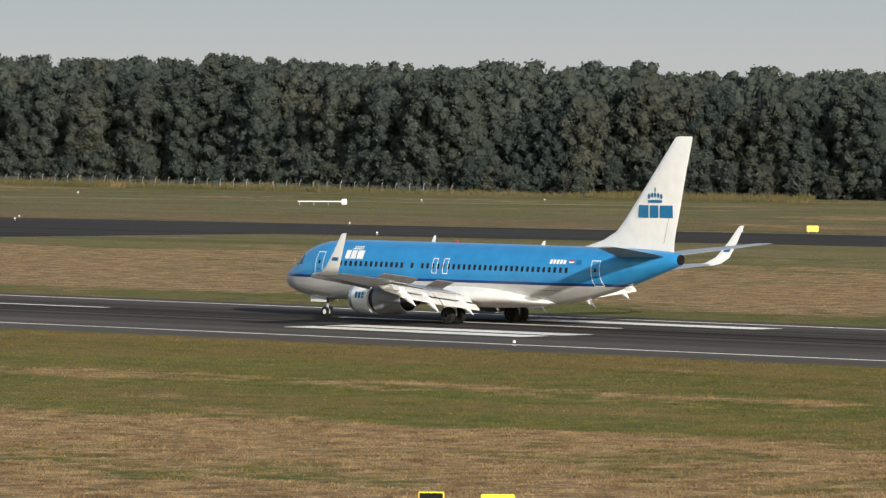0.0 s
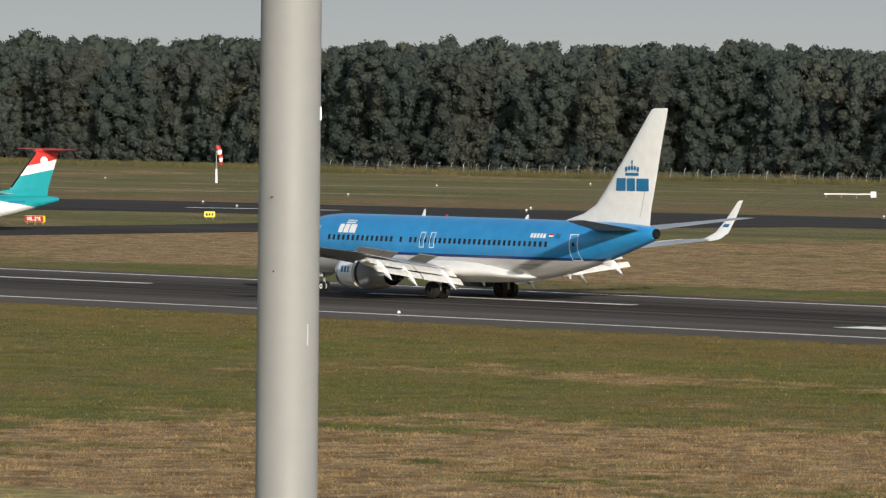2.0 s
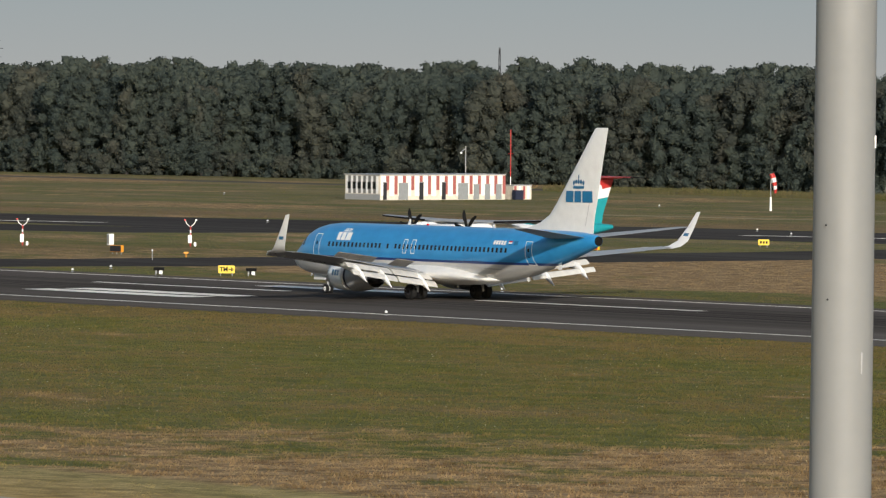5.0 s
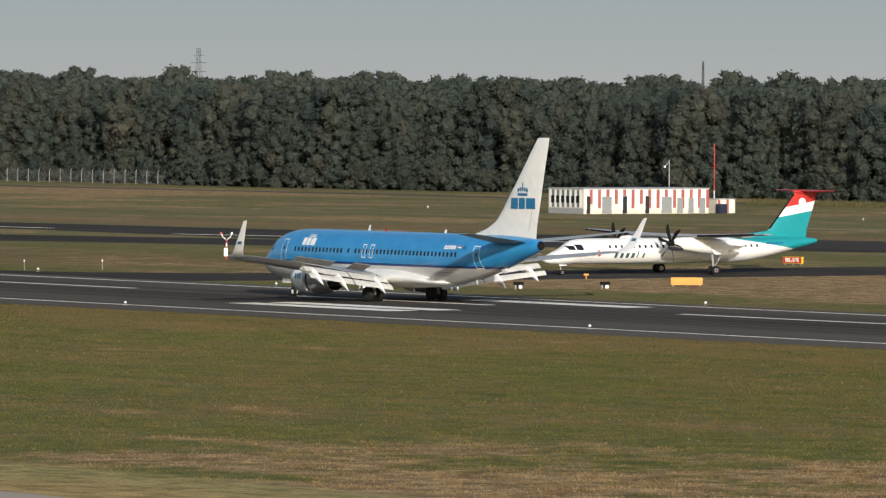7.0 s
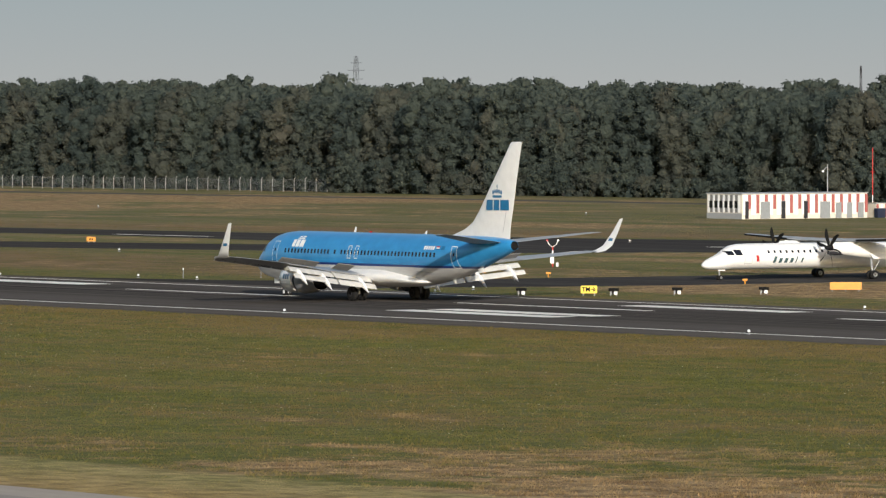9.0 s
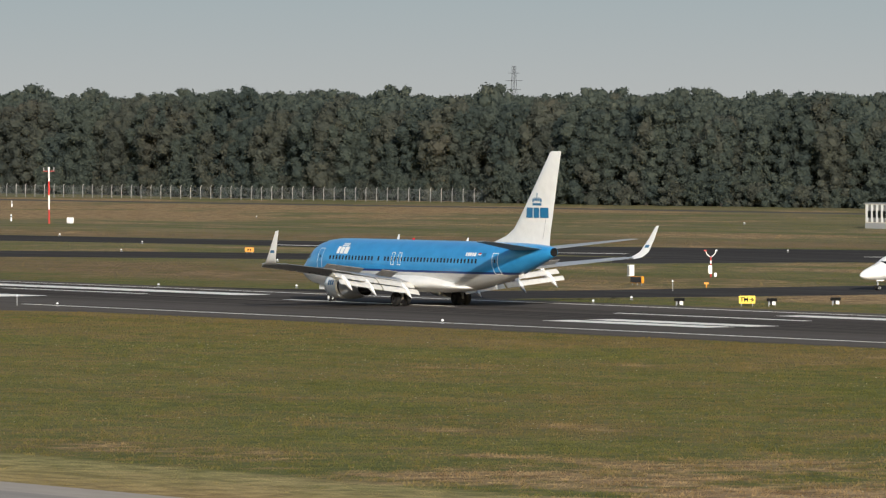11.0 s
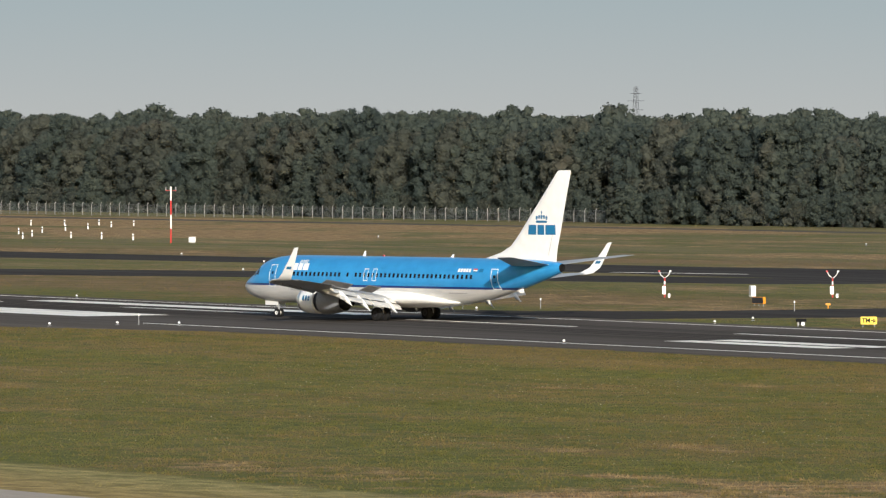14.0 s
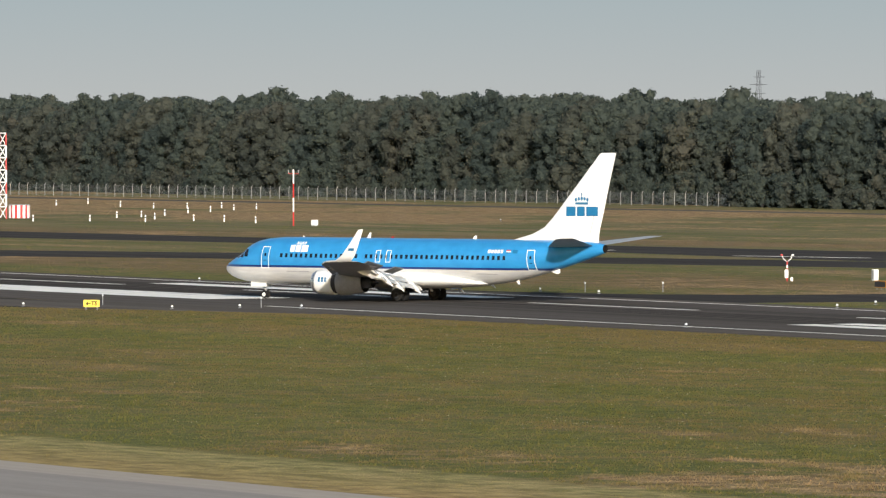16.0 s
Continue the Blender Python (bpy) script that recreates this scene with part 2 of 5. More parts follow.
M = {
    "haze": hazy_sky(), "livery": livery(), "white": paint("white_paint", (0.80, 0.80, 0.78), 0.35, wear=0.06, scale=1.2),
    "sign_white": paint("white_enamel", (0.86, 0.86, 0.84), 0.4, wear=0.05), "logo_blue": paint("logo_blue", (0.012, 0.145, 0.31), 0.35, wear=0.06),
    "grey": paint("grey_metal_paint", (0.36, 0.37, 0.38), 0.45), "dark": paint("dark_metal", (0.035, 0.035, 0.04), 0.55),
    "wing_grey": paint("wing_grey_paint", (0.38, 0.385, 0.39), 0.4, wear=0.1, scale=0.8), "spoiler": paint("spoiler_grey", (0.20, 0.195, 0.185), 0.5), "navy": paint("navy_steel", (0.015, 0.022, 0.05), 0.5), "sleeve": paint("shadowed_sleeve_grey", (0.27, 0.28, 0.30), 0.35), "metal": paint("bare_metal", (0.62, 0.62, 0.62), 0.3, 0.9),
    "tyre": paint("tyre_rubber", (0.018, 0.018, 0.018), 0.85), "glass": glass(), "red": paint("red_paint", (0.55, 0.035, 0.03), 0.45),
    "yellow": paint("sign_yellow", (0.80, 0.56, 0.02), 0.45, wear=0.05), "orange": paint("orange_paint", (0.70, 0.30, 0.02), 0.5),
    "black": paint("black_paint", (0.010, 0.010, 0.010), 0.8), "teal": paint("teal_paint", (0.015, 0.30, 0.34), 0.35, wear=0.06),
    "cream": paint("cream_cladding", (0.76, 0.70, 0.60), 0.6), "pink": paint("faded_red_cladding", (0.40, 0.115, 0.10), 0.6),
    "pole": paint("galvanised_steel", (0.245, 0.252, 0.25), 0.6, 0.0, 0.05, 0.7), "line": line_paint(),
    "grass": grass(), "blades": grass("grass_blades", 0.4), "runway": asphalt("runway_asphalt", (0.088, 0.078, 0.069), (0.158, 0.141, 0.125), 306.0),
    "taxiway": asphalt("taxiway_asphalt", (0.044, 0.041, 0.039), (0.092, 0.086, 0.080)), "shoulder": asphalt("shoulder_asphalt", (0.100, 0.088, 0.076), (0.158, 0.141, 0.122)),
    "concrete": asphalt("apron_concrete", (0.36, 0.315, 0.265), (0.49, 0.43, 0.365)), "bark": paint("bark", (0.026, 0.025, 0.022), 0.9),
    "leaf": foliage("leaves", (0.054, 0.073, 0.068), (0.092, 0.112, 0.092)), "leaf_olive": foliage("olive_leaves", (0.063, 0.075, 0.066), (0.102, 0.110, 0.087)),
    "petal": paint("petals", (0.62, 0.58, 0.40), 0.8), "beacon": paint("red_lens", (0.5, 0.01, 0.01), 0.2),
    "mark_green": paint("dark_green_marking", (0.05, 0.11, 0.12), 0.4),
    "flap_white": paint("flap_paint", (0.64, 0.63, 0.59), 0.45, wear=0.12, scale=2.0),
    "lane": asphalt("apron_lane", (0.30, 0.272, 0.240), (0.39, 0.355, 0.315)),
    "track": asphalt("worn_track", (0.20, 0.165, 0.10), (0.36, 0.31, 0.215)),
    "post_grey": paint("pale_fence_post", (0.42, 0.42, 0.40), 0.7), "door_grey": paint("grey_door", (0.28, 0.30, 0.31), 0.5), "fence": paint("galvanised_wire", (0.26, 0.27, 0.26), 0.6),
}
for dull in ("tyre", "black", "dark"):
    M[dull].node_tree.nodes["Principled BSDF"].inputs["Specular IOR Level"].default_value = 0.15


# ---- mesh helpers ----
def mesh_of(name, bm, material, smooth=False):
    me = bpy.data.meshes.new(name)
    bmesh.ops.recalc_face_normals(bm, faces=bm.faces)
    bm.to_mesh(me)
    bm.free()
    for m in material if isinstance(material, (list, tuple)) else (material,):
        me.materials.append(m)
    if smooth:
        me.polygons.foreach_set("use_smooth", [True] * len(me.polygons))
        me.set_sharp_from_angle(angle=radians(38))
    return me


def part(name, bm, material, parent, label="", smooth=True):
    ob = new(name, mesh_of(name, bm, material, smooth))
    ob.parent = parent
    if label:
        ob["label"] = label
    return ob


def thing(name, label, category, at=None, group="", kind=""):
    ob = new(name)
    ob.empty_display_size = 0.5
    if at is not None:
        ob.matrix_world = at
    return tagged(ob, label, category, group, kind)


def box(x0, x1, y0, y1, z0, z1, bevel=0.0, bm=None):
    bm = bm or bmesh.new()
    r = bmesh.ops.create_cube(bm, size=1.0, matrix=Matrix.Translation(((x0 + x1) / 2, (y0 + y1) / 2, (z0 + z1) / 2)) @ Matrix.Diagonal((abs(x1 - x0), abs(y1 - y0), abs(z1 - z0), 1)))
    if bevel:
        es = list({e for v in r["verts"] for e in v.link_edges})
        bmesh.ops.bevel(bm, geom=es, offset=bevel, segments=2, affect="EDGES")
    return bm


def tube(a, b, r0, r1=None, n=10, bm=None):
    """A tapered rod from a to b."""
    bm = bm or bmesh.new()
    a, b = Vector(a), Vector(b)
    m = Matrix.Translation((a + b) / 2) @ (b - a).to_track_quat("Z", "Y").to_matrix().to_4x4()
    bmesh.ops.create_cone(bm, cap_ends=True, segments=n, radius1=r0, radius2=r0 if r1 is None else r1, depth=(b - a).length, matrix=m)
    return bm


def rings(loops, caps=True, bm=None):
    """Skin over closed loops of equal length."""
    bm = bm or bmesh.new()
    vs = [[bm.verts.new(p) for p in lp] for lp in loops]
    n = len(vs[0])
    for a, b in zip(vs, vs[1:]):
        for i in range(n):
            bm.faces.new((a[i], a[(i + 1) % n], b[(i + 1) % n], b[i]))
    if caps:
        bm.faces.new(vs[0][::-1])
        bm.faces.new(vs[-1])
    return bm


def lathe(profile, axis_y=0.0, axis_z=0.0, n=28, bm=None, squash=1.0):
    """A body of revolution round a line along x: profile of (x, radius)."""
    return rings([[(x, axis_y + r * math.cos(2 * math.pi * i / n), axis_z + squash * r * math.sin(2 * math.pi * i / n)) for i in range(n)] for x, r in profile], bm=bm)


def wing_mesh(secs, side=(0, 0, 1), n=9):
    """secs: (leading edge, trailing edge, thickness in m). side: the direction of thickness."""
    side = Vector(side)
    loops = []
    for le, te, th in secs:
        le, te = Vector(le), Vector(te)
        c = te - le
        up, dn = [], []
        for i in range(n + 1):
            s = (i / n) ** 1.7
            h = th / 2 * max(0.06 if i == n else 0.0, 2.6 * math.sqrt(s) * (1 - s) ** 0.9)
            up.append(le + c * s + side * h)
            dn.append(le + c * s - side * h * 0.8)
        loops.append(up + dn[:0:-1])
    return rings(loops)


def slab(corners, th):
    """A thin solid on a quad or polygon of corners, th downwards along its normal."""
    cs = [Vector(c) for c in corners]
    nrm = (cs[1] - cs[0]).cross(cs[2] - cs[0]).normalized()
    return rings([[c for c in cs], [c - nrm * th for c in cs]])


def flat(points, z, th=0.02):
    """A flat sheet with the outline of points, its top at z."""
    bm = bmesh.new()
    top = [bm.verts.new((x, y, z)) for x, y in points]
    low = [bm.verts.new((x, y, z - th)) for x, y in points]
    bm.faces.new(top)
    n = len(top)
    for i in range(n):
        bm.faces.new((top[i], low[i], low[(i + 1) % n], top[(i + 1) % n]))
    return bm


def writing(name, body, size, m, material, parent, extrude=0.004, bold=0.0):
    cu = bpy.data.curves.new(name, "FONT")
    cu.body, cu.size, cu.extrude, cu.align_x, cu.align_y = body, size, extrude, "CENTER", "CENTER"
    cu.offset = bold * size
    tmp = bpy.data.objects.new(name, cu)
    me = bpy.data.meshes.new_from_object(tmp)
    bpy.data.objects.remove(tmp)
    bpy.data.curves.remove(cu)
    me.materials.clear()
    me.materials.append(material)
    ob = new(name, me)
    ob.parent = parent
    ob.matrix_local = m
    return ob


# ---- the ground ----
PAVED = []


def strip(name, label, category, pts, z, material, kind="structure", th=0.02):
    PAVED.append(np.array(pts))
    return tagged(new(name, mesh_of(name, flat(pts, z, th), material)), label, category, kind=kind)


def ground_sheet():
    bm = bmesh.new()
    bmesh.ops.create_grid(bm, x_segments=60, y_segments=60, size=4800)
    return tagged(new("ground", mesh_of("ground", bm, M["grass"])), "green and dry straw-coloured airfield grass", "grass", kind="structure")


NEAR_EDGE, NEAR_LINE, CENTRE, FAR_LINE, FAR_EDGE = 279.0, 285.2, 309.6, 321.2, 324.6
ground_sheet()


def backdrop():
    """Hazy sky far behind the forest."""
    bm = bmesh.new()
    rows = []
    for z in (-20, 60, 250, 700):
        rows.append([bm.verts.new((-math.sin(radians(a)) * 3600, math.cos(radians(a)) * 3600, z)) for a in range(20, 92, 4)])
    for lo, hi in zip(rows, rows[1:]):
        for i in range(len(lo) - 1):
            bm.faces.new((lo[i], lo[i + 1], hi[i + 1], hi[i]))
    tagged(new("backdrop", mesh_of("backdrop", bm, M["haze"])), "pale grey-blue hazy morning sky", "sky", kind="structure")


backdrop()
road = strip("runway", "dark grey asphalt runway with white markings and rubber streaks", "runway",
             [(300, NEAR_EDGE), (300, FAR_EDGE), (-900, FAR_EDGE), (-900, NEAR_EDGE)], 0.03, M["runway"])
strip("pavement_shoulder", "lighter grey asphalt shoulder beside the runway", "pavement",
      [(300, NEAR_EDGE - 0.2), (300, NEAR_LINE - 0.8), (-546, NEAR_LINE - 0.8), (-600, 272), (-600, 265), (-552, 268), (-520, NEAR_EDGE - 0.4)], 0.045, M["shoulder"])
strip("pavement_far_shoulder", "lighter grey asphalt shoulder beside the runway", "pavement",
      [(300, FAR_LINE + 0.9), (300, FAR_EDGE + 0.2), (-900, FAR_EDGE + 0.2), (-900, FAR_LINE + 0.9)], 0.045, M["shoulder"])
strip("road_turnoff", "dark asphalt turn-off from the runway", "taxiway",
      [(-536, 278.5), (-900, 278.5), (-900, 215), (-640, 215), (-600, 255), (-560, 264), (-545, 270)], 0.022, M["taxiway"])
# crossing taxiway that the turboprop stands on
strip("road_crossing", "dark asphalt taxiway that crosses to the runway", "taxiway",
      [(-537, 324.4), (-535.5, 335), (-532, 344), (-530, 355), (-531, 420), (-520, 470), (-566, 470), (-557, 420), (-557, 372), (-558, 345), (-566, 333), (-582, 327), (-604, 324.4)], 0.026, M["taxiway"])
# far runway and the taxiway that joins it
strip("road_far_runway", "dark asphalt runway far across the field", "runway",
      [(200, 640), (-300, 548), (-470, 509), (-650, 484), (-735, 457), (-860, 440), (-1000, 425), (-1000, 402), (-860, 413), (-770, 431), (-690, 428), (-640, 432), (-600, 452), (-440, 478), (-300, 515), (200, 610)], 0.024, M["taxiway"])
strip("road_far_taxiway", "dark asphalt taxiway that joins the far runway", "taxiway",
      [(-640, 440), (-690, 424), (-740, 402), (-785, 374), (-1000, 335), (-1000, 318), (-755, 357), (-706, 388), (-650, 412)], 0.018, M["taxiway"])
strip("road_perimeter", "grey asphalt perimeter road before the fence", "road", [(-650, 631), (-650, 638), (-1000, 632), (-1308, 612), (-1700, 560), (-1700, 550), (-1308, 602), (-1000, 624)], 0.03, M["shoulder"])
strip("track", "narrow pale worn track across the field", "track", [(-590, 601.5), (-720, 559.5), (-720, 556.5), (-590, 598.5)], 0.02, M["track"])
strip("track_short", "narrow pale worn track across the field", "track", [(-655, 533.5), (-720, 522.5), (-720, 519.5), (-655, 530.5)], 0.02, M["track"])
strip("pavement_apron", "pale grey concrete apron", "pavement", [(200, 148), (-420, 148.2), (-420, 60), (200, 60)], 0.03, M["concrete"])

strip("pavement_apron_lane", "smooth grey asphalt lane on the apron", "pavement", [(200, 144.4), (-420, 144.6), (-420, 61), (200, 61)], 0.036, M["lane"])

# faint centre line of the far runway
for x0, y0, x1, y1 in ((-714, 431.5, -696, 437.5), (-768, 434.4, -749, 436.0), (-664, 448.0, -646, 454.0), (-618, 466.0, -600, 471.5)):
    ob = strip("centre_line_dash", "faint white painted line", "road marking", [(x0, y0 - 0.6), (x1, y1 - 0.6), (x1, y1 + 0.6), (x0, y0 + 0.6)], 0.034, M["line"], th=0.006)
    ob.parent = bpy.data.objects["road_far_runway"]
    del ob["category"]

# runway markings
for name, x0, x1, y0, y1 in (
        [("runway_edge_line", -546, 200, NEAR_LINE - 0.26, NEAR_LINE + 0.26), ("runway_edge_line", -900, 200, FAR_LINE - 0.25, FAR_LINE + 0.25)]
        + [("centre_line_dash", -390.5 - 51.6 * i, -363.5 - 51.6 * i, CENTRE - 0.38, CENTRE + 0.38) for i in range(-3, 7)]
        + [("touchdown_bar", x, x + 22.5, y, y + 2.6) for x in (-327.5, -479.5) for y in (294.2, 298.0, 315.0)]
        + [("aiming_bar", -628, -569, 291.2, 299.6), ("aiming_bar", -624, -561, 313.6, 317.0)]):
    ob = strip(name, "worn white painted runway marking", "road marking", [(x0, y0), (x1, y0), (x1, y1), (x0, y1)], 0.052, M["line"], th=0.006)
    ob.parent = road
    del ob["category"]


# ---- the airliner on the runway; its nose points to -x, its main gear stands on the origin ----
G = 19.6  # main gear behind the nose
HULL = [  # behind the nose, half width, top, bottom
    (0, 0.03, 2.60, 2.54), (0.12, 0.28, 2.83, 2.31), (0.35, 0.52, 3.01, 2.08), (0.8, 0.86, 3.28, 1.82), (1.4, 1.16, 3.60, 1.62), (1.9, 1.34, 3.89, 1.50), (2.4, 1.49, 4.31, 1.42),
    (2.9, 1.6, 4.67, 1.35), (3.6, 1.72, 4.94, 1.28), (4.6, 1.82, 5.14, 1.23), (6, 1.875, 5.25, 1.22), (8, 1.88, 5.27, 1.22), (12, 1.88, 5.27, 1.22), (16, 1.88, 5.27, 1.22),
    (20, 1.88, 5.27, 1.22), (24, 1.88, 5.27, 1.24), (26, 1.87, 5.27, 1.34), (28, 1.82, 5.26, 1.56), (30, 1.7, 5.24, 1.90), (32, 1.49, 5.25, 2.38), (34, 1.2, 5.23, 2.93),
    (35.5, 0.94, 5.18, 3.38), (36.8, 0.68, 5.10, 3.79), (37.6, 0.49, 5.01, 4.05), (38, 0.38, 4.92, 4.20)]


def hull_at(a, hull):
    for p, q in zip(hull, hull[1:]):
        if p[0] <= a <= q[0]:
            s = (a - p[0]) / (q[0] - p[0])
            return [u + (v - u) * s for u, v in zip(p, q)][1:]
    return hull[-1][1:]


def skin(a, z, side, off, hull, g):
    """A point of the hull's skin at height z; side -1 is the left."""
    w, zt, zb = hull_at(a, hull)
    zc, hh = (zt + zb) / 2, (zt - zb) / 2
    k = max(-0.999, min(0.999, (z - zc) / hh))
    y = w * math.sqrt(1 - k * k)
    nrm = Vector((0, y / (w * w), k / hh)).normalized()
    return Vector((a - g, side * (y + off * nrm.y), z + off * nrm.z))


def hull_mesh(hull, g, n=40):
    loops = []
    for a, w, zt, zb in hull:
        zc, hh = (zt + zb) / 2, (zt - zb) / 2
        loops.append([(a - g, w * math.cos(2 * math.pi * i / n), zc + hh * math.sin(2 * math.pi * i / n)) for i in range(n)])
    return rings(loops)


def decal(a0, a1, z0, z1, side, hull, g, off=0.012, na=4, nz=4, slant=0.0, bm=None):
    """A patch that lies on the hull's skin, a little proud of it. slant: lean of its sides, metres aft per metre down."""
    bm = bm or bmesh.new()
    grid = [[bm.verts.new(skin(a0 + (a1 - a0) * i / na - slant * (z0 + (z1 - z0) * j / nz - z0), z0 + (z1 - z0) * j / nz, side, off, hull, g)) for i in range(na + 1)] for j in range(nz + 1)]
    for j in range(nz):
        for i in range(na):
            bm.faces.new((grid[j][i], grid[j][i + 1], grid[j + 1][i + 1], grid[j + 1][i]))
    return bm


def outline(a0, a1, z0, z1, side, hull, g, w=0.055):
    bm = bmesh.new()
    for b in ((a0, a1, z0, z0 + w), (a0, a1, z1 - w, z1), (a0, a0 + w, z0 + w, z1 - w), (a1 - w, a1, z0 + w, z1 - w)):
        decal(*b, side, hull, g, 0.014, 3, 5, bm=bm)
    return bm


def wheel_mesh(r, w, y):
    p = [(-w / 2, r * 0.55), (-w / 2, r * 0.86), (-w * 0.36, r * 0.97), (0, r), (w * 0.36, r * 0.97), (w / 2, r * 0.86), (w / 2, r * 0.55)]
    n = 24
    return rings([[(rr * math.cos(2 * math.pi * i / n), y + x, rr * math.sin(2 * math.pi * i / n)) for i in range(n)] for x, rr in p])


def hub_mesh(r, w, y):
    p = [(-w / 2, r * 0.2), (-w * 0.55, r * 0.45), (-w * 0.4, r * 0.55), (w * 0.4, r * 0.55), (w * 0.55, r * 0.45), (w / 2, r * 0.2)]
    n = 16
    bm = rings([[(rr * math.cos(2 * math.pi * i / n), y + x, rr * math.sin(2 * math.pi * i / n)) for i in range(n)] for x, rr in p])
    for i in range(5):
        c, s = math.cos(i * 1.257), math.sin(i * 1.257)
        tube((c * r * 0.33, y - w * 0.6, s * r * 0.33), (c * r * 0.33, y + w * 0.6, s * r * 0.33), r * 0.07, n=6, bm=bm)
    return bm


rolling = []


def axle(parent, at, r, w, half, spin=True, hub="metal"):
    """Two wheels on one axle, as a part that turns."""
    bm = tube((0, -half, 0), (0, half, 0), r * 0.14)
    ax = part("axle", bm, M["grey"], parent)
    ax.location = at
    bpy.context.view_layer.update()
    for y in (-half, half):
        part("tyre", wheel_mesh(r, w, y), M["tyre"], ax)
        part("rim", hub_mesh(r, w, y), M[hub], ax, {"dark": "dark wheel rim", "metal": "bare metal wheel rim"}.get(hub, "white wheel rim"))
    if spin:
        rolling.append((ax, r))
    return ax


def wing_z(v):
    return 1.95 + (v - 1.9) * 0.125 - 0.0010 * (v - 1.9) ** 2


def lead(v):
    return 13.0 + (v - 1.9) * 0.56 - (1.3 * max(0, 1 - (v - 1.9) / 1.6) if v < 3.5 else 0)


def trail(v):
    return 20.6 + (v - 1.9) * 0.10 if v < 5.8 else 20.99 + (v - 5.8) * 0.291


def build_airliner():
    g = G
    root = thing("airliner", "blue and white twin-engine jet airliner with winglets on the runway", "airliner")
    P = lambda a, v, z: (a - G, -v, z)
    part("fuselage", hull_mesh(HULL, g, 48), M["livery"], root, "blue over white painted fuselage")
    # wing-to-body fairing
    fair = [(11.4, 0.3, 1.55, 1.40), (12.4, 1.6, 2.05, 1.22), (14.0, 2.16, 2.50, 1.10), (17.0, 2.30, 2.72, 1.04), (20.0, 2.32, 2.74, 1.04), (22.0, 2.24, 2.66, 1.08), (23.6, 2.08, 2.44, 1.14), (25.0, 1.86, 2.14, 1.22), (26.4, 1.3, 1.80, 1.36), (27.0, 0.4, 1.62, 1.48)]
    part("belly_fairing", hull_mesh(fair, g, 28), M["white"], root, "white wing root fairing")
    # fin with dorsal fillet, rudder
    fin = [((29.0, 0, 5.22), (37.4, 0, 5.05), 0.30), ((30.9, 0, 5.72), (37.45, 0, 5.72), 0.42), ((32.1, 0, 6.30), (37.55, 0, 6.3), 0.46), ((33.0, 0, 7.2), (37.8, 0, 7.2), 0.44), ((35.6, 0, 10.2), (38.5, 0, 10.2), 0.30), ((37.5, 0, 12.42), (39.08, 0, 12.42), 0.17), ((37.75, 0, 12.52), (39.05, 0, 12.52), 0.08)]
    part("fin", wing_mesh([((a[0] - g, 0, a[2]), (b[0] - g, 0, b[2]), th) for a, b, th in fin], (0, 1, 0)), M["white"], root, "white painted fin")
    for s in (-1, 1):
        rud = lambda z: 36.55 + (z - 5.6) * 0.262
        bm = bmesh.new()
        for z0, z1, da in ((5.6, 12.2, 0.0),):
            vs = [bm.verts.new((rud(z) + d - g, s * (0.105 - (z - 5.6) * 0.0095), z)) for z, d in ((z0, 0), (z0, 0.045), (z1, 0.045), (z1, 0))]
            bm.faces.new(vs)
        part("rudder_gap", bm, M["grey"], root)
    # tail marks: a crown over three blocks
    def fin_y(a, z):
        le, te = 33.0 + (z - 7.2) * 0.86, 37.8 + (z - 7.2) * 0.245
        s = max(0.01, min(0.99, (a - le) / (te - le)))
        th = 0.44 - (z - 7.2) * 0.0517
        return th / 2 * 2.6 * math.sqrt(s) * (1 - s) ** 0.9 + 0.012

    def fin_patch(name, pts, mat):
        for s in (-1, 1):
            bm = bmesh.new()
            bm.faces.new([bm.verts.new((a - g, s * fin_y(a, z), z)) for a, z in pts])
            part(name, bm, mat, root, smooth=False)

    za, zb = 7.25, 8.05
    b0 = 34.35
    for d0, d1 in ((0.0, 0.92), (1.06, 1.8), (1.94, 3.02)):  # plain blocks in place of lettering
        fin_patch("tail_mark", [(b0 + d0, za), (b0 + d1, za), (b0 + d1, zb), (b0 + d0, zb)], M["logo_blue"])
    c0 = 35.85
    fin_patch("crown_base", [(c0 - 0.62, 8.22), (c0 + 0.62, 8.22), (c0 + 0.62, 8.40), (c0 - 0.62, 8.40)], M["logo_blue"])
    for dx, dz, r in ((-0.56, 8.63, 0.15), (-0.28, 8.70, 0.14), (0, 8.72, 0.15), (0.28, 8.70, 0.14), (0.56, 8.63, 0.15)):
        fin_patch("crown_point", [(c0 + dx + r * 0.8 * math.cos(i * 0.785), dz + r * 1.2 * math.sin(i * 0.785)) for i in range(8)], M["logo_blue"])
    fin_patch("crown_cross", [(c0 - 0.06, 8.92), (c0 + 0.06, 8.92), (c0 + 0.06, 9.2), (c0 - 0.06, 9.2)], M["logo_blue"])
    # tail cone exhaust
    part("exhaust_pipe", lathe([(37.7 - g, 0.30), (38.05 - g, 0.34), (38.12 - g, 0.29), (38.02 - g, 0.2)], 0, 4.56, 18), M["black"], root, "dark tail exhaust")
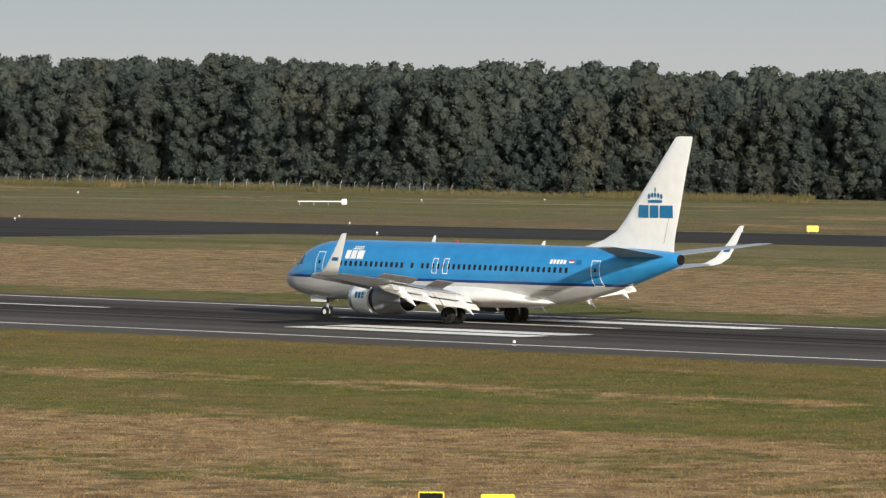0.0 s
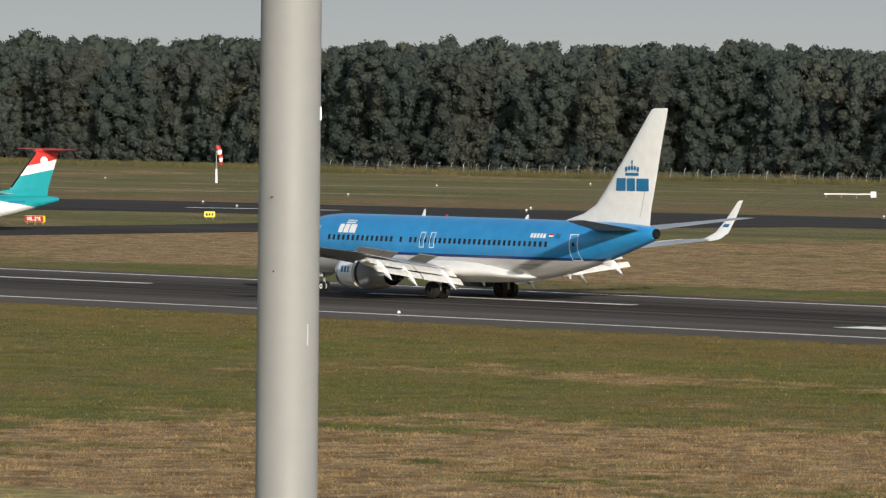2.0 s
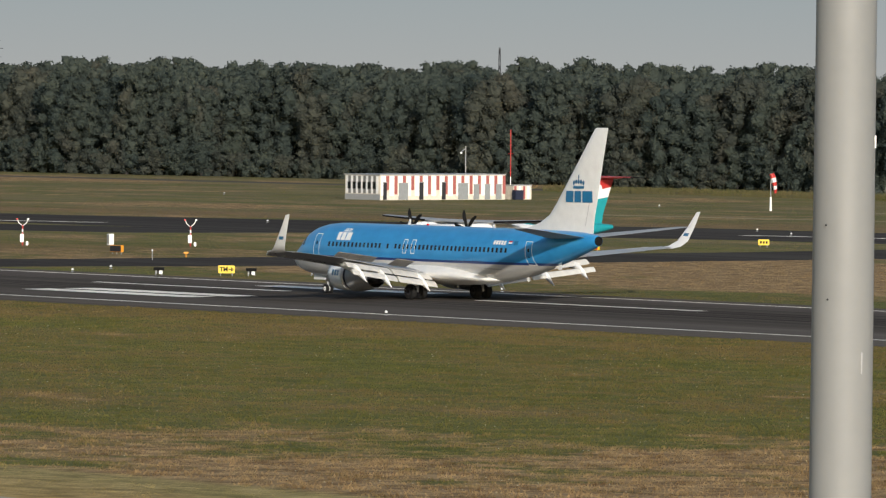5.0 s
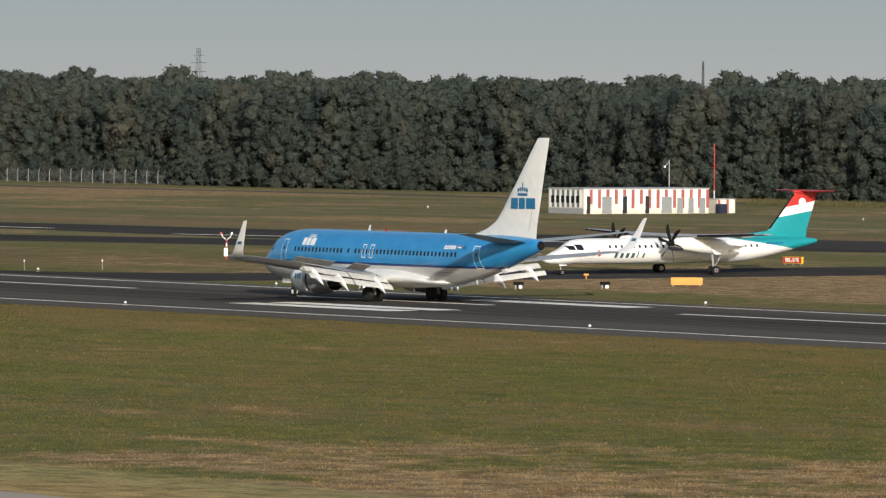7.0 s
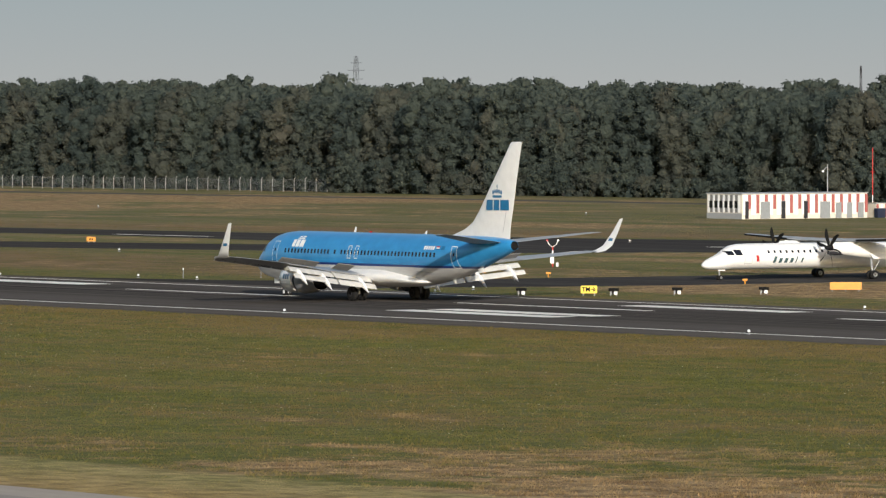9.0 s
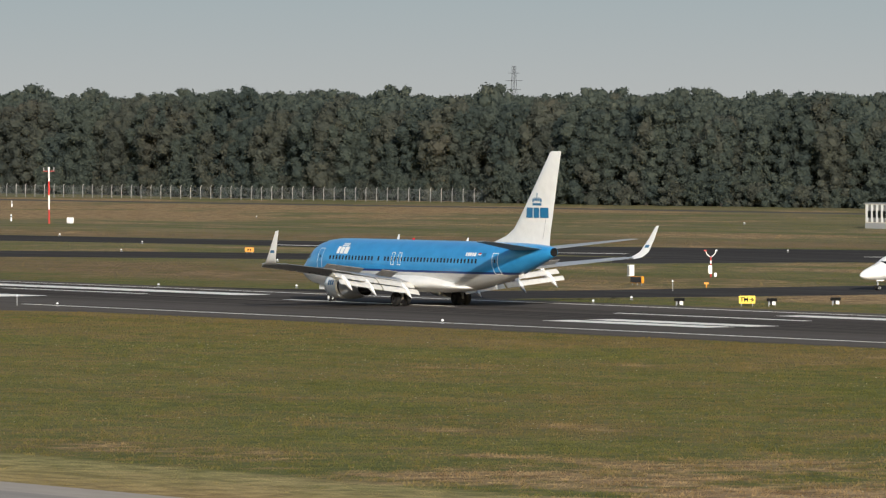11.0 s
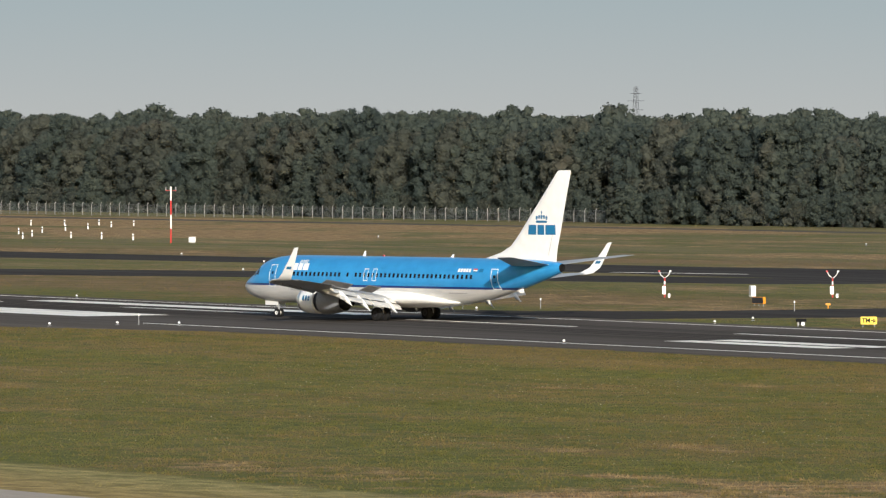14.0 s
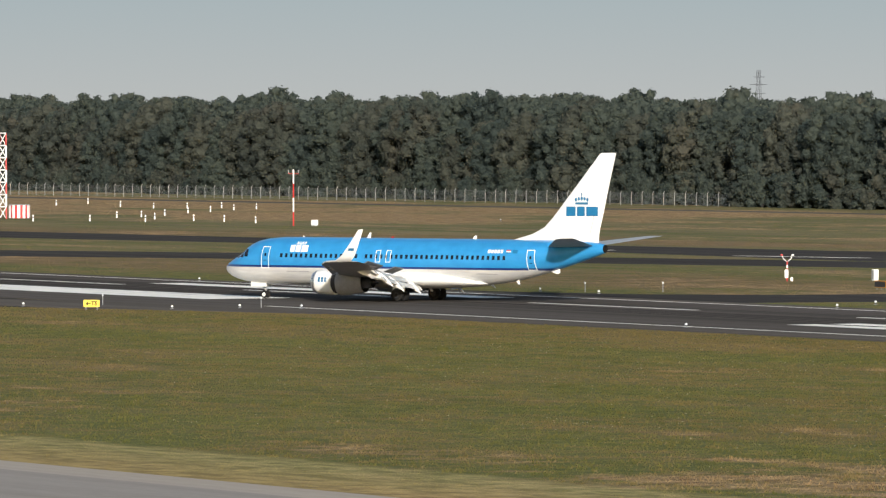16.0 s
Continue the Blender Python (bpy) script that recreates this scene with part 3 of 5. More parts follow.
    for s in (1, -1):
        # wing, winglet
        vs = [1.6, 3.0, 4.3, 5.8, 8.5, 12.0, 15.0, 16.9]
        th = [0.95, 0.86, 0.72, 0.60, 0.46, 0.34, 0.24, 0.18]
        part("wing", wing_mesh([(P(lead(v), s * v, wing_z(v) + (0.05 if v < 3 else 0)), P(trail(v) - (0.9 if v < 10.5 else 0.5), s * v, wing_z(v) + (-0.05 if v < 6 else 0.02 * min(v - 6, 4))), t) for v, t in zip(vs, th)]), M["wing_grey"], root, "light grey painted wing")
        wl = [((lead(16.9), 16.9, wing_z(16.9)), (trail(16.9) - 0.35, 16.9, wing_z(16.9)), 0.18), ((22.7, 17.32, 3.72), (24.3, 17.32, 3.74), 0.12), ((23.5, 17.62, 4.15), (24.8, 17.62, 4.15), 0.09), ((24.5, 17.82, 5.2), (25.35, 17.82, 5.2), 0.06), ((25.35, 17.96, 6.25), (25.85, 17.96, 6.32), 0.04)]
        part("winglet", wing_mesh([(P(a[0], s * a[1], a[2]), P(b[0], s * b[1], b[2]), t) for a, b, t in wl], (0, 0.75 * s, 0.66)), M["sign_white"], root, "white upswept winglet")
        for off in (-0.05, 0.05):
            part("winglet_mark", slab([P(24.16, s * (17.69 + off), 4.52), P(24.74, s * (17.69 + off), 4.52), P(24.84, s * (17.73 + off), 4.74), P(24.30, s * (17.73 + off), 4.74)], 0.006), M["logo_blue"], root, smooth=False)
        # leading edge slats, drooped
        for v0, v1 in ((6.3, 9.0), (9.1, 11.8), (11.9, 14.4), (14.5, 16.6)):
            part("slat", wing_mesh([(P(lead(v) - 0.42, s * v, wing_z(v) - 0.22), P(lead(v) + 0.12, s * v, wing_z(v) + 0.10), 0.14) for v in (v0, v1)]), M["metal"], root, "bare metal leading edge slat")
        # flaps: two elements, lowered
        for v0, v1 in ((2.2, 5.75), (5.95, 10.6)):
            def el(da, dz, ch, dr):
                return [(P(trail(v) + da - 0.6, s * v, wing_z(v) + dz), P(trail(v) + da - 0.6 + ch * (1 if v < 6 else 1 - (v - 6) * 0.06), s * v, wing_z(v) + dz - dr * (1 if v < 6 else 1 - (v - 6) * 0.05)), 0.20) for v in (v0, (v0 + v1) / 2, v1)]
            part("flap", wing_mesh(el(-0.05, -0.16, 0.78, 0.40)), M["flap_white"], root, "white lowered flap")
            part("aft_flap", wing_mesh(el(0.92, -0.70, 0.50, 0.38)), M["flap_white"], root, "white lowered aft flap")
        part("aileron", wing_mesh([(P(trail(v) - 0.62, s * v, wing_z(v) + 0.09), P(trail(v) + 0.05, s * v, wing_z(v) + 0.09), 0.08) for v in (10.7, 16.2)]), M["wing_grey"], root)
        # raised spoilers
        for v0, v1 in ((3.6, 5.2), (6.9, 8.3), (8.35, 9.75), (9.8, 11.0)):
            ch, lift = (1.15, 0.44) if v0 < 6 else (0.70, 0.36)
            q = [P(trail(v0) - 1.5, s * v0, wing_z(v0) + 0.2), P(trail(v1) - 1.5, s * v1, wing_z(v1) + 0.2), P(trail(v1) - 1.5 + ch, s * v1, wing_z(v1) + 0.2 + lift), P(trail(v0) - 1.5 + ch, s * v0, wing_z(v0) + 0.2 + lift)]
            part("spoiler", slab(q, 0.05), M["spoiler"], root, "grey raised spoiler", smooth=False)
        # flap track fairings
        for v, l in ((3.3, 0.9), (7.1, 1.0), (9.7, 0.9)):
            a, z = trail(v), wing_z(v)
            pts = [(-2.6, 0.02, -0.25), (-1.9, 0.14, -0.36), (-0.8, 0.2, -0.46), (0.0, 0.2, -0.66), (0.7, 0.16, -1.08), (1.4, 0.02, -1.6)]
            part("flap_track_fairing", rings([[(a + d * l - g, -s * v + r * math.cos(i * 0.628), z + dz * l + r * 1.5 * math.sin(i * 0.628)) for i in range(10)] for d, r, dz in pts]), M["sign_white"], root, "white flap track fairing")
        # engine with its reverser sleeve slid back
        ev, ez, g = 4.83, 1.6, G - 1.25
        eng = part("engine", lathe([(11.35 - g, 0.80), (11.2 - g, 0.88), (11.25 - g, 0.96), (11.6 - g, 1.05), (12.3 - g, 1.11), (13.18 - g, 1.12), (13.2 - g, 0.86), (12.2 - g, 0.80), (11.5 - g, 0.79)], -s * ev, ez, 32, squash=0.97), M["white"], root, "white engine nacelle")
        part("intake_lip", lathe([(11.62 - g, 1.055), (11.3 - g, 0.985), (11.17 - g, 0.90), (11.26 - g, 0.81), (11.5 - g, 0.785), (11.52 - g, 0.75)], -s * ev, ez, 32, squash=0.97), M["metal"], eng, "bare metal intake lip")
        part("cascade", lathe([(13.2 - g, 0.93), (13.95 - g, 0.93)], -s * ev, ez, 28), M["dark"], eng, "dark exposed reverser cascade")
        # the sleeve's grey is darkened to stand in for the wing's shadow
        part("reverser_sleeve", lathe([(13.78 - g, 0.95), (13.76 - g, 1.13), (14.3 - g, 1.10), (15.2 - g, 0.99), (16.15 - g, 0.83), (16.16 - g, 0.79), (15.0 - g, 0.86), (13.9 - g, 0.94)], -s * ev, ez, 32), M["sleeve"], eng, "grey reverser sleeve slid back, darkened for the wing's shadow")
        # black lining and dark core: the nozzle's inner shade put into the colour
        part("fan_duct", lathe([(13.95 - g, 0.92), (15.0 - g, 0.845), (16.12 - g, 0.775), (16.05 - g, 0.70), (14.5 - g, 0.74)], -s * ev, ez, 28), M["black"], eng, "black lining for the shade inside the fan duct")
        part("core_cowl", lathe([(14.4 - g, 0.66), (15.8 - g, 0.60), (16.9 - g, 0.42), (16.88 - g, 0.36), (16.5 - g, 0.30), (17.5 - g, 0.04)], -s * ev, ez, 22), M["dark"], eng, "dark metal exhaust core, blackened for the nozzle's shade")
        part("fan", lathe([(11.9 - g, 0.05), (12.2 - g, 0.25), (12.35 - g, 0.78), (12.5 - g, 0.78)], -s * ev, ez, 24), M["dark"], eng)
        part("pylon", wing_mesh([(P(14.0, s * ev, 2.6), P(18.6, s * ev, 2.25), 0.34), (P(14.5, s * ev, 2.0), P(18.2, s * ev, 2.0), 0.34)], (0, 1, 0)), M["white"], eng)
        for i in range(3):  # letters' place on the cowl: plain blocks
            bm = bmesh.new()
            for j in range(4):
                an0, an1 = 0.02 + j * 0.10, 0.02 + (j + 1) * 0.10
                vs_ = [bm.verts.new((12.05 + 0.32 * i + d - g, -s * (ev + 1.115 * math.cos(an)), ez + 1.085 * math.sin(an))) for d, an in ((0, an0), (0.22, an0), (0.22, an1), (0, an1))]
                bm.faces.new(vs_)
            part("cowl_mark", bm, M["logo_blue"], eng)
        g = G
        # stabiliser
        part("stabiliser", wing_mesh([(P(32.9, s * 0.7, 4.70), P(37.25, s * 0.7, 4.82), 0.26), (P(33.4, s * 1.4, 4.78), P(37.45, s * 1.4, 4.90), 0.24), (P(37.5, s * 6.9, 5.45), P(39.25, s * 6.9, 5.52), 0.12), (P(38.1, s * 7.17, 5.49), P(39.28, s * 7.17, 5.54), 0.06)]), M["wing_grey"], root, "light grey horizontal stabiliser")
        # main gear
        leg = part("main_leg", tube((0, -s * 2.86, 0.5), (-0.1, -s * 2.75, 2.1), 0.13, 0.17), M["grey"], root, "grey main landing gear leg")
        part("side_brace", tube((0, -s * 2.8, 0.9), (-0.1, -s * 1.4, 1.8), 0.06), M["grey"], leg)
        part("torque_link", box(0.1, 0.3, -s * 2.86 - 0.08, -s * 2.86 + 0.08, 0.55, 1.1, 0.02), M["grey"], leg)
        part("gear_door", box(-0.6, 0.65, -s * 3.15 - 0.03, -s * 3.15 + 0.03, 1.0, 2.0, 0.02), M["white"], leg)
        axle(root, (0, -s * 2.86, 0.57), 0.57, 0.44, 0.45, hub="dark")
        # cabin windows, doors and markings
        for i in range(45):
            a = 6.7 + i * 0.508
            if i in (14, 16):
                continue
            part("cabin_window", decal(a, a + 0.25, 3.56, 3.90, -s, HULL, g, 0.012, 1, 2), M["glass"], root)
        for a0, a1, z0, z1 in ((4.75, 5.55, 2.62, 4.46), (31.3, 32.05, 2.72, 4.42), (16.4, 16.9, 3.24, 4.26), (17.45, 17.95, 3.24, 4.26)):
            d = part("cabin_door", outline(a0, a1, z0, z1, -s, HULL, g), M["sign_white"], root, "white outlined cabin door")
            if a0 < 6 or a0 > 30:
                part("door_window", decal((a0 + a1) / 2 - 0.09, (a0 + a1) / 2 + 0.09, 3.66, 3.9, -s, HULL, g, 0.016, 1, 2), M["glass"], d)
                part("door_handle", decal((a0 + a1) / 2 - 0.12, (a0 + a1) / 2 + 0.12, 3.28, 3.33, -s, HULL, g, 0.016, 1, 1), M["black"], d)
        for a0, a1 in ((7.65, 8.1), (8.2, 8.7), (8.8, 9.45)):
            part("side_mark", decal(a0, a1, 4.04, 4.60, -s, HULL, g, 0.013, 2, 3, slant=0.12), M["sign_white"], root)
        part("side_mark", decal(8.05, 9.05, 4.66, 4.73, -s, HULL, g, 0.013, 2, 1), M["sign_white"], root)
        for i in range(4):
            part("side_mark", decal(8.1 + i * 0.25, 8.27 + i * 0.25, 4.77, 4.88, -s, HULL, g, 0.013, 1, 1), M["sign_white"], root)
        for i in range(5):
            part("registration_bar", decal(27.55 + i * 0.31, 27.78 + i * 0.31, 4.12, 4.40, -s, HULL, g, 0.013, 1, 2), M["sign_white"], root)
        part("flag_stripe", decal(29.3, 29.75, 4.30, 4.40, -s, HULL, g, 0.013, 1, 1), M["red"], root)
        part("flag_stripe", decal(29.3, 29.75, 4.21, 4.30, -s, HULL, g, 0.013, 1, 1), M["sign_white"], root)
        part("flag_stripe", decal(29.3, 29.75, 4.12, 4.21, -s, HULL, g, 0.013, 1, 1), M["logo_blue"], root)
        part("flag_panel", decal(29.95, 30.4, 4.12, 4.40, -s, HULL, g, 0.013, 1, 1), M["logo_blue"], root)
        part("name_bar", decal(7.3, 9.6, 2.34, 2.42, -s, HULL, g, 0.013, 4, 1), M["grey"], root)
        part("name_bar", decal(26.4, 28.4, 2.34, 2.41, -s, HULL, g, 0.013, 4, 1), M["grey"], root)
        # flight deck side windows
        for a0, a1, z0, z1 in ((1.58, 2.04, 3.44, 3.88), (2.09, 2.66, 3.50, 4.16), (2.71, 3.2, 3.58, 4.20)):
            part("flight_deck_window", decal(a0, a1, z0, z1, -s, HULL, g, 0.014, 3, 3, slant=0.18), M["glass"], root)
    # nose gear
    leg = part("nose_leg", tube((4.0 - g, 0, 0.34), (3.95 - g, 0, 1.6), 0.08, 0.1), M["grey"], root, "grey nose landing gear leg")
    part("drag_brace", tube((4.0 - g, 0, 0.8), (3.2 - g, 0, 1.5), 0.04), M["grey"], leg)
    part("taxi_light", tube((3.8 - g, 0, 0.95), (3.7 - g, 0, 0.95), 0.1), M["metal"], leg)
    for s in (-1, 1):
        part("nose_gear_door", box(2.75 - g, 4.35 - g, s * 0.42 - 0.02, s * 0.42 + 0.02, 1.0, 1.5, 0.015), M["white"], root, "white nose gear door")
    axle(root, (4.0 - g, 0, 0.345), 0.345, 0.2, 0.2, hub="sign_white")
    # aerials and small fittings
    for a, h in ((14.3, 0.42), (24.9, 0.26)):
        part("aerial", wing_mesh([((a - g, 0, 5.2), (a + 0.42 - g, 0, 5.2), 0.05), ((a + 0.3 - g, 0, 5.27 + h), (a + 0.5 - g, 0, 5.27 + h), 0.02)], (0, 1, 0)), M["sign_white"], root)
    part("aerial", wing_mesh([((20.5 - g, 0, 1.2), (20.9 - g, 0, 1.2), 0.05), ((20.8 - g, 0, 0.8), (21.0 - g, 0, 0.8), 0.02)], (0, 1, 0)), M["sign_white"], root)
    part("aerial", wing_mesh([((29.2 - g, 0, 1.85), (29.6 - g, 0, 1.92), 0.05), ((29.5 - g, 0, 1.5), (29.7 - g, 0, 1.5), 0.02)], (0, 1, 0)), M["sign_white"], root)
    part("tail_skid", wing_mesh([((32.6 - g, 0, 2.62), (33.6 - g, 0, 2.82), 0.12), ((33.3 - g, 0, 2.42), (33.65 - g, 0, 2.48), 0.08)], (0, 1, 0)), M["sign_white"], root)
    part("beacon", lathe([(16.9 - g, 0.10), (17.0 - g, 0.09), (17.06 - g, 0.02)], 0, 5.3, 10), M["beacon"], root, "red anti-collision beacon")
    return root


airliner = build_airliner()
airliner.matrix_world = pose(-324.8, 309.7, 0.03)


# ---- the turboprop that waits at the crossing ----
TP = 15.9
THULL = [(0.0, 0.03, 1.60, 1.54), (0.2, 0.34, 1.90, 1.32), (0.6, 0.6, 2.18, 1.18), (1.2, 0.88, 2.48, 1.10), (1.9, 1.08, 2.80, 1.07), (2.5, 1.18, 3.28, 1.07), (3.1, 1.26, 3.64, 1.14), (3.8, 1.33, 3.78, 1.12), (5.0, 1.35, 3.82, 1.12),
         (12.0, 1.35, 3.82, 1.12), (20.0, 1.35, 3.82, 1.12), (22.5, 1.33, 3.82, 1.28), (25.0, 1.18, 3.82, 1.75), (27.5, 0.86, 3.80, 2.35), (29.5, 0.5, 3.75, 2.85), (30.6, 0.25, 3.62, 3.15)]


def build_turboprop():
    g = TP
    root = thing("turboprop", "white and teal high-wing turboprop waiting on the taxiway", "airliner")
    P = lambda a, v, z: (a - g, -v, z)
    hull = []
    for p, q in zip(THULL, THULL[1:]):
        n = max(1, int((q[0] - p[0]) / (0.5 if p[0] < 19 else 0.1)))
        hull += [tuple(u + (v - u) * i / n for u, v in zip(p, q)) for i in range(n)]
    hull.append(THULL[-1])
    ob = part("fuselage", hull_mesh(hull, g, 112), [M["sign_white"], M["teal"]], root, "white fuselage with a teal tail")
    for f in ob.data.polygons:
        c = f.center
        a = c.x + g
        if a > 20.5 and c.z > 3.75 - (a - 20.5) * 0.165:
            f.material_index = 1
    part("dorsal_fin", wing_mesh([((19.6 - g, 0, 3.80), (29.4 - g, 0, 3.6), 0.3), ((25.6 - g, 0, 4.55), (29.55 - g, 0, 4.5), 0.38)], (0, 1, 0)), M["teal"], root)
    le = lambda z: 25.1 + (z - 4.5) * 0.76
    te = lambda z: 29.5 + (z - 4.5) * 0.31
    for name, z0, z1, dz, mat in (("fin_lower", 4.5, 5.9, 0.7, "teal"), ("fin_band", 5.9, 6.95, 0.7, "sign_white"), ("fin_upper", 6.95, 8.5, 0.0, "red")):
        lo0 = 0.0 if z0 == 4.5 else 0.7
        def at(z, k):
            return (le(z) + (te(z) - le(z)) * k - g, 0, z)
        # each band slants: its seams climb towards the tail
        loops = []
        sec0 = (at(z0, 0), (te(z0 + lo0) - g, 0, z0 + lo0), 0.36 - (z0 - 4.5) * 0.04)
        sec1 = (at(z1, 0), (te(z1 + dz) - g, 0, z1 + dz), 0.36 - (z1 - 4.5) * 0.04)
        part(name, wing_mesh([sec0, sec1], (0, 1, 0)), M[mat], root)
    part("fin_boot", wing_mesh([(at(4.7, -0.012), at(4.7, 0.05), 0.2), (at(8.4, -0.012), at(8.4, 0.08), 0.12)], (0, 1, 0)), M["black"], root)
    part("fin_disc", lathe([(0, 0.42), (0.01, 0.40)], 0, 0, 18), M["sign_white"], root).matrix_local = pose(28.9 - g, -0.2, 7.55, 0, 0, 90)
    part("stabiliser_fairing", hull_mesh([(27.9, 0.05, 8.70, 8.60), (28.5, 0.25, 8.85, 8.42), (30.2, 0.25, 8.85, 8.42), (31.6, 0.03, 8.67, 8.61)], g, 14), M["red"], root)
    for s in (1, -1):
        part("stabiliser", wing_mesh([(P(28.6, s * 0.1, 8.72), P(30.9, s * 0.1, 8.7), 0.26), (P(29.3, s * 4.6, 8.76), P(30.7, s * 4.6, 8.74), 0.14)]), M["red"], root, "red tailplane")
        part("stabiliser_tip", wing_mesh([(P(29.3, s * 4.6, 8.76), P(30.7, s * 4.6, 8.74), 0.14), (P(29.7, s * 5.2, 8.76), P(30.6, s * 5.2, 8.75), 0.05)]), M["black"], root)
        part("wing", wing_mesh([(P(13.2, 0, 4.02), P(16.3, 0, 3.98), 0.5), (P(13.2, s * 4.8, 4.08), P(16.3, s * 4.8, 4.02), 0.46), (P(13.9, s * 13.6, 4.42), P(15.7, s * 13.6, 4.38), 0.24), (P(14.3, s * 14.2, 4.45), P(15.6, s * 14.2, 4.42), 0.1)]), M["wing_grey"], root, "grey high wing")
        part("wing_boot", wing_mesh([(P(13.14, s * 5.6, 4.1), P(13.45, s * 5.6, 4.1), 0.25), (P(13.86, s * 13.5, 4.41), P(14.1, s * 13.5, 4.41), 0.16)]), M["black"], root)
        part("flap_fairing", hull_mesh([(15.2, 0.02, 4.1, 4.0), (16.0, 0.14, 4.2, 3.8), (17.6, 0.03, 4.05, 3.9)], g, 10), M["wing_grey"], root).location = (0, -s * 8.2, 0.1)
        ev, dz = 4.4, 0.35  # dz: how far the engines hang below the wing
        nac = part("engine_nacelle", rings([[(a - g, -s * ev + w * math.cos(i * 0.2618), zc - dz * 0.7 + h * math.sin(i * 0.2618)) for i in range(24)] for a, w, zc, h in
                   ((11.3, 0.36, 3.72, 0.36), (11.75, 0.47, 3.66, 0.52), (12.4, 0.55, 3.55, 0.68), (14.0, 0.58, 3.42, 0.80), (15.6, 0.55, 3.32, 0.86), (17.0, 0.46, 3.2, 0.72), (18.6, 0.30, 3.3, 0.42), (19.6, 0.08, 3.45, 0.1))]), M["sign_white"], root, "white engine nacelle")
        part("gear_bay_door", slab([P(15.2, s * ev + 0.45, 2.75), P(17.3, s * ev + 0.45, 2.75), P(17.0, s * ev + 0.55, 2.15), P(15.6, s * ev + 0.55, 2.15)], 0.04), M["sign_white"], nac, smooth=False)
        part("air_intake", hull_mesh([(10.95, 0.22, 3.32, 3.02), (11.6, 0.3, 3.36, 2.92), (12.6, 0.2, 3.3, 2.95)], g, 12), M["dark"], nac).location = (0, -s * ev, -dz)
        prop = part("propeller", lathe([(10.0 - g, 0.02), (10.15 - g, 0.17), (10.4 - g, 0.29), (10.8 - g, 0.33)], 0, 0, 18), M["black"], root, "black six-bladed propeller")
        prop.location = (0.55, -s * ev, 3.72 - dz)
        for i in range(6):
            an = radians(60 * i + 12)
            c, sn = math.cos(an), math.sin(an)
            secs = []
            for r, ch, tw, sw in ((0.28, 0.18, 62, 0.0), (0.7, 0.28, 52, 0.02), (1.3, 0.36, 40, -0.02), (1.75, 0.30, 33, 0.06), (2.05, 0.12, 28, 0.16)):
                # the chord turns out of the disc by the blade's twist
                d = Vector((math.sin(radians(tw)), -sn * math.cos(radians(tw)), c * math.cos(radians(tw))))
                mid = Vector((10.5 - g, c * r - sn * sw, sn * r + c * sw))
                secs.append((mid - d * ch / 2, mid + d * ch / 2, 0.07))
            part("blade", wing_mesh(secs, (0.8, -sn * 0.5, c * 0.5), 5), M["black"], prop)
        leg = part("main_leg", tube((0, -s * ev, 0.5), (-0.25, -s * ev, 2.7), 0.09, 0.12), M["grey"], root, "grey main landing gear leg")
        part("drag_strut", tube((0.0, -s * ev, 0.7), (1.2, -s * ev, 2.7), 0.05), M["grey"], leg)
        axle(root, (0, -s * ev, 0.48), 0.48, 0.3, 0.28, spin=False)
        for i in range(26):
            part("cabin_window", decal(6.4 + i * 0.66, 6.62 + i * 0.66, 2.80, 3.10, -s, THULL, g, 0.012, 1, 2), M["glass"], root)
        part("cabin_door", outline(3.9, 4.7, 1.75, 3.25, -s, THULL, g, 0.03), M["grey"], root)
        for a0, a1, z0, z1 in ((2.25, 2.85, 2.62, 3.06), (2.95, 3.65, 2.62, 3.20)):
            part("flight_deck_window", decal(a0, a1, z0, z1, -s, THULL, g, 0.014, 3, 3, slant=0.25), M["glass"], root)
        for i, w in enumerate((0.30, 0.34, 0.34, 0.34, 0.12, 0.2)):
            a0 = 7.0 + i * 0.62
            part("side_mark", decal(a0, a0 + w, 1.78, 2.46 if i in (0, 4) else 2.28, -s, THULL, g, 0.013, 2, 3, slant=-0.2), M["mark_green"], root)
        part("side_emblem", decal(5.2, 5.5, 1.95, 2.6, -s, THULL, g, 0.013, 2, 3, slant=0.2), M["red"], root)
        for i in range(6):
            part("registration_bar", decal(24.2 + i * 0.34, 24.45 + i * 0.34, 3.05, 3.3, -s, THULL, g, 0.013, 1, 2), M["logo_blue"], root)
    leg = part("nose_leg", tube((1.96 - g, 0, 0.3), (1.9 - g, 0, 1.4), 0.07), M["grey"], root)
    part("nose_gear_door", box(1.6 - g, 2.4 - g, -0.3, -0.27, 0.98, 1.3), M["sign_white"], leg)
    axle(root, (1.96 - g, 0, 0.28), 0.28, 0.18, 0.18, spin=False)
    part("aerial", wing_mesh([((9.0 - g, 0, 3.8), (9.4 - g, 0, 3.8), 0.04), ((9.25 - g, 0, 4.1), (9.45 - g, 0, 4.1), 0.02)], (0, 1, 0)), M["sign_white"], root)
    return root


turboprop = build_turboprop()
turboprop.matrix_world = pose(-541.9, 380.0, 0.026, 0, 0, 90)
turboprop.scale = (0.955, 0.955, 0.83)


